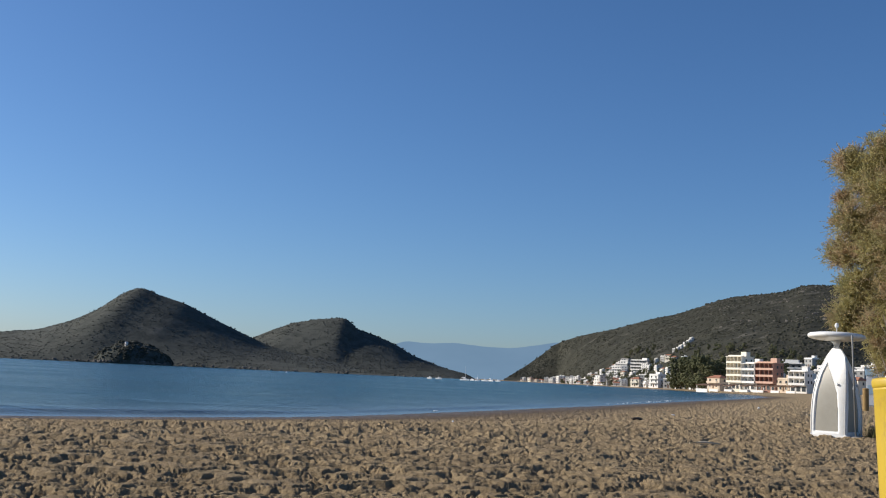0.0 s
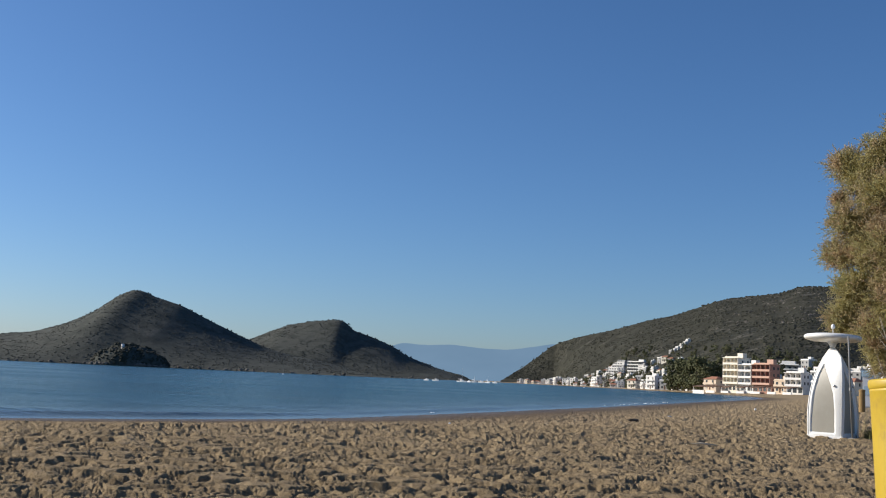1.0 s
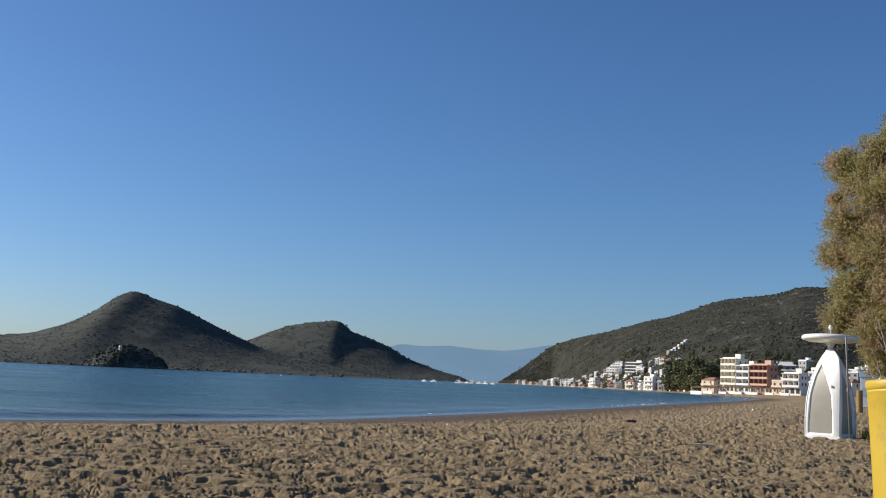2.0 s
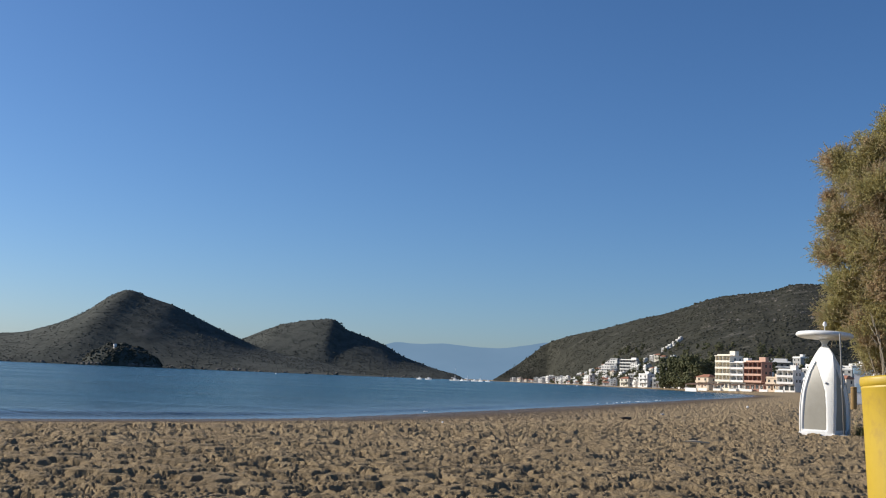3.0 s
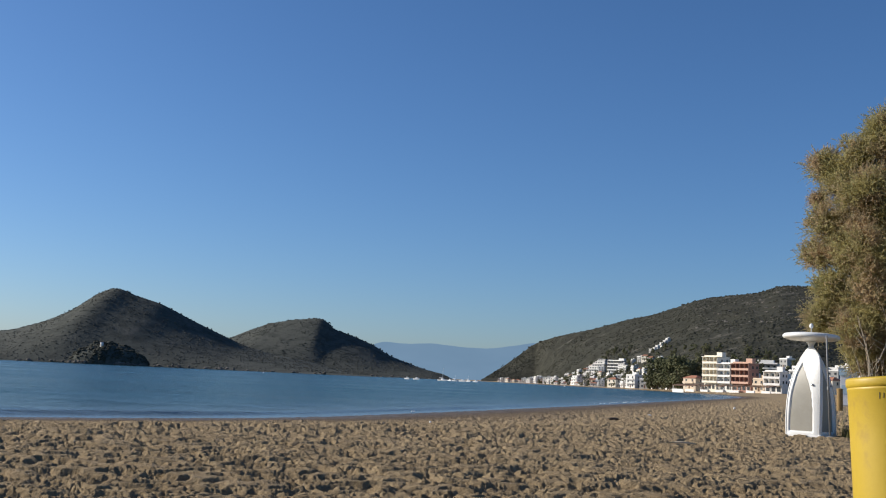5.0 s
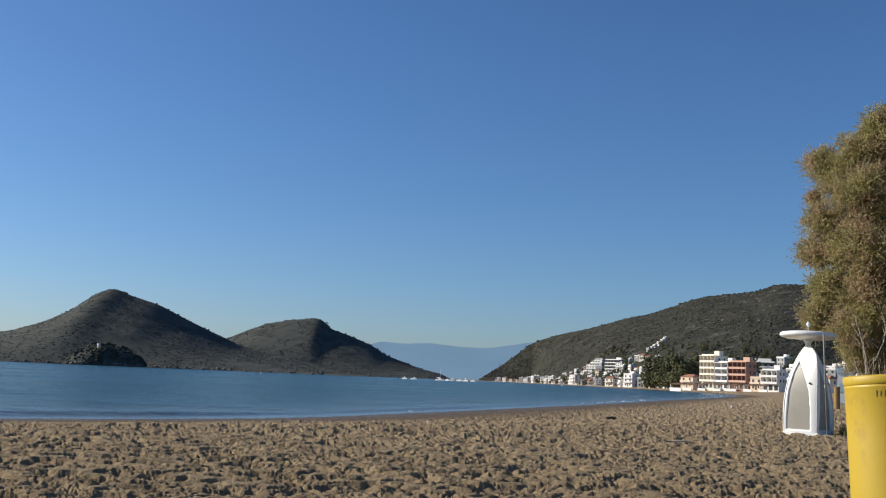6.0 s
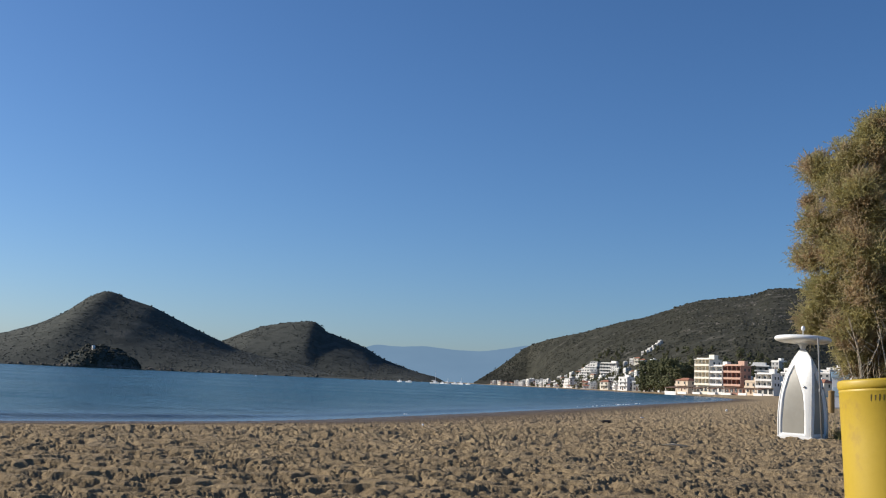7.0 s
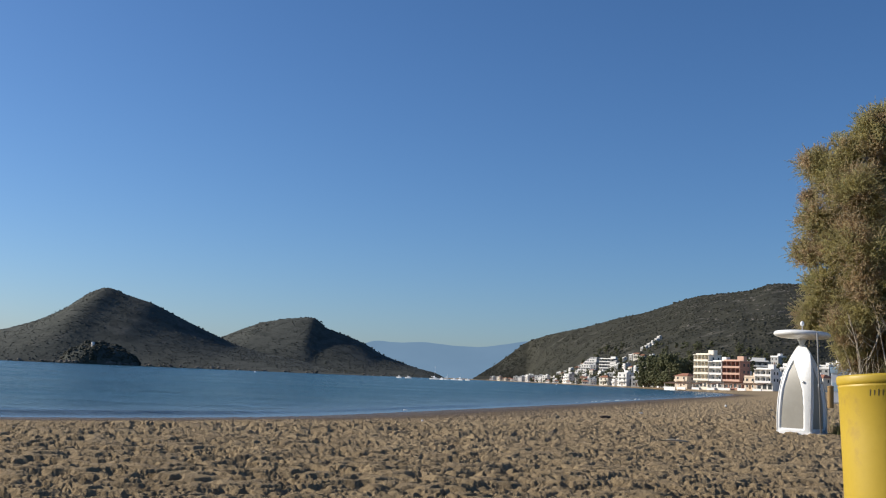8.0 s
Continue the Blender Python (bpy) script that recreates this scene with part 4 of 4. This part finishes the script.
# ---------------------------------------------------------------- the yellow bin
def litter_bin(m):
    ob = thing("litter_bin", m, "tall yellow metal litter bin leaning slightly on the sand", "bin")
    prof = [(0.318, 0.0), (0.322, 0.02), (0.314, 0.30), (0.306, 0.60), (0.299, 0.905), (0.301, 0.91), (0.301, 0.918), (0.298, 0.922), (0.298, 0.925), (0.284, 0.925), (0.300, 0.05)]
    part("body", lathe(prof, 64), YELLOW, ob, "yellow enamelled drum, scuffed", smooth=True)
    part("rim", lathe([(0.298, 0.925), (0.303, 0.93), (0.306, 0.945), (0.305, 0.972), (0.299, 0.985), (0.288, 0.98), (0.285, 0.95), (0.286, 0.926)], 64, close=False), YELLOW, ob, "rolled rim", smooth=True)
    # an unreadable scrawl, as plain bars
    for a, z, w, h, lean in ((0.0, 0.868, 0.0045, 0.040, 6), (0.025, 0.868, 0.0045, 0.032, 6), (0.05, 0.868, 0.0045, 0.040, 6), (0.075, 0.868, 0.0045, 0.036, 6), (0.105, 0.868, 0.0045, 0.042, 6), (0.135, 0.868, 0.0045, 0.036, 6), (0.16, 0.868, 0.0045, 0.040, 6)):
        ang = math.radians(-134) + a / 0.30
        bm = boxes((-w / 2, w / 2, -0.0012, 0.0012, -h / 2, h / 2))
        s = part("scrawl", bm, INK, ob)
        s.matrix_basis = pose(0.3005 * math.cos(ang), 0.3005 * math.sin(ang), z, 0, 0, math.degrees(ang) + 90) @ pose(0, 0, 0, 0, lean, 0)
    return ob


litter_bin(pose(3.03, 6.62, 0.655, -3.0, -3.5, 0))

po = thing("post", pose(0.391 * 60, 60, sand_z(23.5, 60) - 0.03), "weathered ochre wooden post standing in the sand", "post")
part("shaft", lathe([(0.17, 0), (0.17, 1.2), (0.165, 1.25)], 18), POSTWOOD, po)
part("head", lathe([(0.18, 1.25), (0.185, 1.27), (0.18, 1.33), (0.05, 1.37)], 18), POSTWOOD, po)

kb = thing("kiosk", pose(0.4003 * 95, 95, sand_z(38, 95), 0, 0, -22), "white beach kiosk with a pale blue roof standing on the sand", "kiosk")
part("body", boxes((-0.76, 0.76, -0.72, 0.72, 0.10, 2.74), bevel=0.03), HULL, kb)
part("roof", boxes((-0.84, 0.84, -0.80, 0.80, 2.744, 3.28), bevel=0.04), BLUE, kb, "pale blue painted roof")
dr = part("door", boxes((-0.05, 0.66, -0.76, -0.724, 0.16, 2.2), bevel=0.012), HULL, kb)
part("handle", boxes((0.02, 0.06, -0.82, -0.764, 1.0, 1.22)), STEEL, dr)
part("hatch", boxes((-0.66, -0.15, -0.75, -0.724, 1.1, 1.9), bevel=0.012), BLUE, kb, "pale blue serving hatch, shut")
part("plinth", boxes((-0.80, 0.80, -0.76, 0.76, -0.15, 0.096)), GREY, kb)


# ---------------------------------------------------------------- the tamarisk
LOBES = [(10.2, 2.3, 0.35), (10.75, 1.75, 0.45), (11.6, 1.9, 0.6), (10.36, 7.48, 0.50), (9.66, 6.62, 0.46), (9.38, 7.12, 0.42), (9.98, 7.26, 0.46), (10.72, 7.86, 0.62), (9.28, 6.24, 0.16), (9.38, 5.61, 0.54), (10.14, 6.2, 0.86), (10.94, 6.65, 1.0), (9.34, 4.93, 0.45), (10.0, 4.96, 0.86),
         (10.81, 5.27, 1.0), (9.56, 4.06, 0.54), (10.26, 3.89, 0.79), (11.01, 3.92, 1.0), (9.40, 3.37, 0.42), (9.99, 3.01, 0.6), (10.79, 2.98, 0.72), (10.65, 2.4, 0.40), (10.4, 2.8, 0.42), (11.0, 2.2, 0.5), (11.4, 2.9, 0.7)]


def sprigs(centre, radius, count, r, leaf):
    """Feathery sprigs round a centre: each a bent stem set with needle leaves. Returns triangles."""
    d = r.normal(size=(count, 3))
    d /= np.linalg.norm(d, axis=1, keepdims=True)
    base = centre + d * radius * (r.random((count, 1)) ** 0.5) * 0.92 * np.array([1, 1.15, 1])
    way = d * 0.7 + np.array([0, 0, 0.55]) + r.normal(0, 0.45, (count, 3))
    way /= np.linalg.norm(way, axis=1, keepdims=True)
    length = r.uniform(0.14, 0.46, (count, 1)) * min(1.0, 0.55 + radius * 0.6)
    n = 20
    u = np.linspace(0.05, 1, n)[None, :, None]
    droop = np.array([0, 0, -0.22])
    pos = base[:, None] + way[:, None] * length[:, None] * u + droop * length[:, None] * u ** 2
    side = r.normal(size=(count, n, 3))
    tip_dir = side * 0.55 + way[:, None] * 0.8
    tip_dir /= np.linalg.norm(tip_dir, axis=2, keepdims=True)
    tip = pos + tip_dir * leaf * r.uniform(0.6, 1.3, (count, n, 1))
    wide = np.cross(tip_dir, r.normal(size=(count, n, 3)))
    wide /= np.linalg.norm(wide, axis=2, keepdims=True)
    wide *= 0.007
    return np.stack([pos - wide, pos + wide, tip], 2).reshape(-1, 3)


def tamarisk():
    base = Vector((11.6, 25.3, sand_z(11.6, 25.3) - 0.1))
    ob = thing("tamarisk_tree", Matrix.Translation(base), "feathery yellow-green tamarisk tree turning brown, beside the beach", "tree")
    r = np.random.default_rng(21)
    lobes = [(Vector((x, 24.5 + r.uniform(-0.7, 0.7), z)), q) for x, z, q in LOBES]
    # the rest of the crown, round and behind
    while len(lobes) < 62:
        p = r.uniform(-1, 1, 3)
        if p @ p < 1 and not (p[0] < -0.2 and p[1] < 0.35):
            lobes.append((Vector((12.3 + p[0] * 2.7, 26.0 + p[1] * 2.3, 5.2 + p[2] * 3.4)), r.uniform(0.6, 1.0)))
    trunk = bmesh.new()
    fork = base + Vector((0.1, 0, 1.3))
    tube(trunk, [base, base + Vector((0.05, 0.02, 0.6)), fork], [0.26, 0.21, 0.19], 10)
    part("trunk", trunk, BARK, ob).matrix_basis = Matrix.Translation(-base)
    for k in range(7):
        mine = [l for i, l in enumerate(lobes) if i % 7 == k]
        mid = sum((c for c, _ in mine), Vector()) / len(mine)
        elbow = fork.lerp(mid, 0.5) + Vector((r.uniform(-0.2, 0.2), r.uniform(-0.2, 0.2), 0.3))
        bm = bmesh.new()
        tube(bm, [fork - Vector((0, 0, 0.15)), fork.lerp(elbow, 0.5) + Vector((0.05, 0, 0.1)), elbow], [0.13, 0.10, 0.075], 7)
        for c, q in mine:
            m1 = elbow.lerp(c, 0.55) + Vector((r.uniform(-0.15, 0.15), r.uniform(-0.15, 0.15), -0.1))
            tube(bm, [elbow, m1, c + (c - m1).normalized() * q * 0.4], [0.06, 0.03, 0.008], 5)
        part("limb", bm, BARK, ob).matrix_basis = Matrix.Translation(-base)
    tri = []
    twigs = bmesh.new()
    for i, (c, q) in enumerate(lobes):
        visible = i < len(LOBES)
        if not visible:
            tri.append(sprigs(np.array(c), q, int(300 * q ** 1.7), r, 0.042))
            continue
        # each bough breaks up into tufts of different size, with gaps between them
        tri.append(sprigs(np.array(c), q * 0.9, int(1500 * q ** 1.7), r, 0.046))
        for k in range(int(6 + 14 * q)):
            d = r.normal(size=3)
            d *= q * r.uniform(0.35, 0.88) / np.linalg.norm(d)
            tuft = q * r.uniform(0.20, 0.46) + 0.04
            p = np.array(c) + d * np.array([0.95, 1.1, 0.95])
            tri.append(sprigs(p, tuft, int(900 * tuft ** 1.6 * r.uniform(0.4, 1.4)) + 10, r, 0.048))
            tube(twigs, [c, c.lerp(Vector(p), 0.5) + Vector((0, 0, -0.04)), Vector(p) + Vector(d) * 0.25], [0.014, 0.010, 0.004], 4)
    v = np.vstack(tri) - np.array(base)
    crown = mesh_object("crown", v, np.arange(len(v)).reshape(-1, 3), LEAF, ob)
    part("twigs", twigs, BARK, ob).matrix_basis = Matrix.Translation(-base)
    # bare pale twigs hanging out of the crown
    for x, z0, z1, lean in ((10.45, 2.2, 4.1, -0.12), (10.62, 2.1, 3.6, 0.10), (9.85, 2.0, 3.3, -0.10), (10.05, 2.3, 3.1, 0.16), (10.85, 2.0, 3.4, -0.2)):
        bm = bmesh.new()
        a, b = Vector((x, 23.5, z0)), Vector((x + lean * (z1 - z0) * 2, 23.45, z1))
        tube(bm, [a, a.lerp(b, 0.5) + Vector((0.05, 0, 0)), b], [0.018, 0.014, 0.006], 5)
        for k in range(4):
            s = a.lerp(b, 0.35 + 0.15 * k)
            tube(bm, [s, s + Vector((r.uniform(-0.3, 0.3), r.uniform(-0.1, 0.1), r.uniform(0.15, 0.4)))], [0.009, 0.003], 4)
        part("bare_twig", bm, TWIG, ob, "bare pale twig").matrix_basis = Matrix.Translation(-base)
    return ob


tamarisk()


def tufts(name, places, height, material, label):
    """Grass and weeds as thin bent blades."""
    V = []
    g = np.random.default_rng(33)
    for x, y, count, spread, tall in places:
        px, py = x + g.normal(0, spread, count), y + g.normal(0, spread, count)
        z = land_height(px, py)[0] - 0.02
        p = np.stack([px, py, z], -1)
        a = g.uniform(0, 6.28, count)
        side = np.stack([np.cos(a), np.sin(a), 0 * a], -1) * 0.006
        h = height * tall * g.uniform(0.4, 1.2, count)
        tip = p + np.stack([g.normal(0, 0.3, count) * h, g.normal(0, 0.3, count) * h, h], -1)
        V.append(np.stack([p - side, p + side, tip], 1).reshape(-1, 3))
    v = np.vstack(V)
    return tagged(mesh_object(name, v, np.arange(len(v)).reshape(-1, 3), material), label, "grass", kind="stuff")


tufts("grass", [(8.95, 22.3, 420, 0.10, 0.55), (9.2, 22.7, 300, 0.14, 0.45), (9.7, 23.2, 200, 0.2, 0.3), (11.3, 23.6, 2600, 0.4, 2.6), (12.4, 24.0, 2600, 0.6, 2.4), (11.2, 24.4, 1500, 0.4, 1.5), (13.5, 25, 2600, 1.2, 2.2)], 0.45, DRYGRASS, "dry weeds and grass under the tamarisk tree")


def dead_stems():
    """Dry standing stems and fallen branches under the tree, too many to count."""
    r = random.Random(17)
    bm = bmesh.new()
    for k in range(150):
        x, y = r.uniform(10.1, 13.8), r.uniform(23.2, 24.4)
        p = Vector((x, y, sand_z(x, y) - 0.05))
        h = r.uniform(0.9, 2.7) * (0.6 if x < 9.9 else 1.0)
        q = p + Vector((r.uniform(-0.35, 0.35) * h, r.uniform(-0.15, 0.15) * h, h))
        tube(bm, [p, p.lerp(q, 0.5) + Vector((r.uniform(-0.08, 0.08), 0, 0)), q], [0.013, 0.010, 0.004], 4)
        for j in range(3):
            b = p.lerp(q, r.uniform(0.4, 0.9))
            tube(bm, [b, b + Vector((r.uniform(-0.3, 0.3), r.uniform(-0.1, 0.1), r.uniform(0.1, 0.4)))], [0.006, 0.002], 3)
    ob = part("dry_stems", bm, TWIG, None)
    tagged(ob, "dry pale stems and dead twigs standing under the tamarisk", "dry stems", kind="stuff")


dead_stems()


# ---------------------------------------------------------------- loose things on the sand
def lump(name, m, size, seed, material, label, category, group=""):
    bm = bmesh.new()
    bmesh.ops.create_icosphere(bm, subdivisions=3, radius=1.0)
    for v in bm.verts:
        k = 1 + 0.45 * noise.fractal(v.co * 1.6 + Vector((seed, 0, 0)), 0.8, 2.0, 3)
        v.co = Vector((v.co.x * size[0], v.co.y * size[1], v.co.z * size[2])) * k
    ob = part(name, bm, material, None, smooth=True)
    ob.matrix_basis = m
    return tagged(ob, label, category, group)


lump("driftwood", pose(6.0, 34.3, sand_z(6.0, 34.3) + 0.03, 0, 0, 15), (0.21, 0.10, 0.045), 3, DRIFT, "dark lump of driftwood and weed on the sand", "driftwood")
lump("stone", pose(0.05, 24.0, sand_z(0.05, 24) + 0.04), (0.03, 0.03, 0.045), 8, HULL, "small white stone on the sand near the sea", "stone", "white stones")
lump("stone", pose(17.6, 60.6, sand_z(17.6, 60.6) + 0.06), (0.06, 0.05, 0.07), 9, HULL, "small white stone on the far sand", "stone", "white stones")
lump("stone", pose(8.6, 41, sand_z(8.6, 41) + 0.03), (0.07, 0.04, 0.03), 10, HULL, "flat white stone on the sand", "stone", "white stones")
sk = tube(bmesh.new(), [Vector((-0.22, 0, 0)), Vector((0, 0.02, 0.02)), Vector((0.23, -0.01, 0.0))], [0.012, 0.016, 0.010], 7)
s = part("stick", sk, TWIG, None, smooth=True)
s.matrix_basis = pose(3.69, 15.4, sand_z(3.69, 15.4) + 0.07, 0, 0, 8)
tagged(s, "pale dry stick lying on the trodden sand", "stick")


# ---------------------------------------------------------------- the last of a wave along the water's edge
def swash():
    g = np.random.default_rng(44)
    V, F, n = [], [], 0
    for k in range(300):
        y = g.choice([g.uniform(25.5, 29.5), g.uniform(46, 58), g.uniform(82, 120)], p=[0.4, 0.5, 0.1])
        if value_noise(np.array(y / 4.0), np.array(0.0), 91) < 0.42:
            continue
        x = float(np.interp(y, COAST[30:90, 1], COAST[30:90, 0])) - (0.1 + 0.012 * y) * g.uniform(0.6, 1.0) - g.random() ** 3 * 0.5
        vs, fs = BLOBS[k % 6]
        V.append(vs * np.array([g.uniform(0.03, 0.09), g.uniform(0.08, 0.5), g.uniform(0.006, 0.02)]) + np.array([x, y, 0.03]))
        F.append(fs + n)
        n += len(vs)
    tagged(mesh_object("foam", np.vstack(V), np.vstack(F), FOAM), "thin white foam of a small wave at the water's edge", "foam", kind="stuff")


swash()
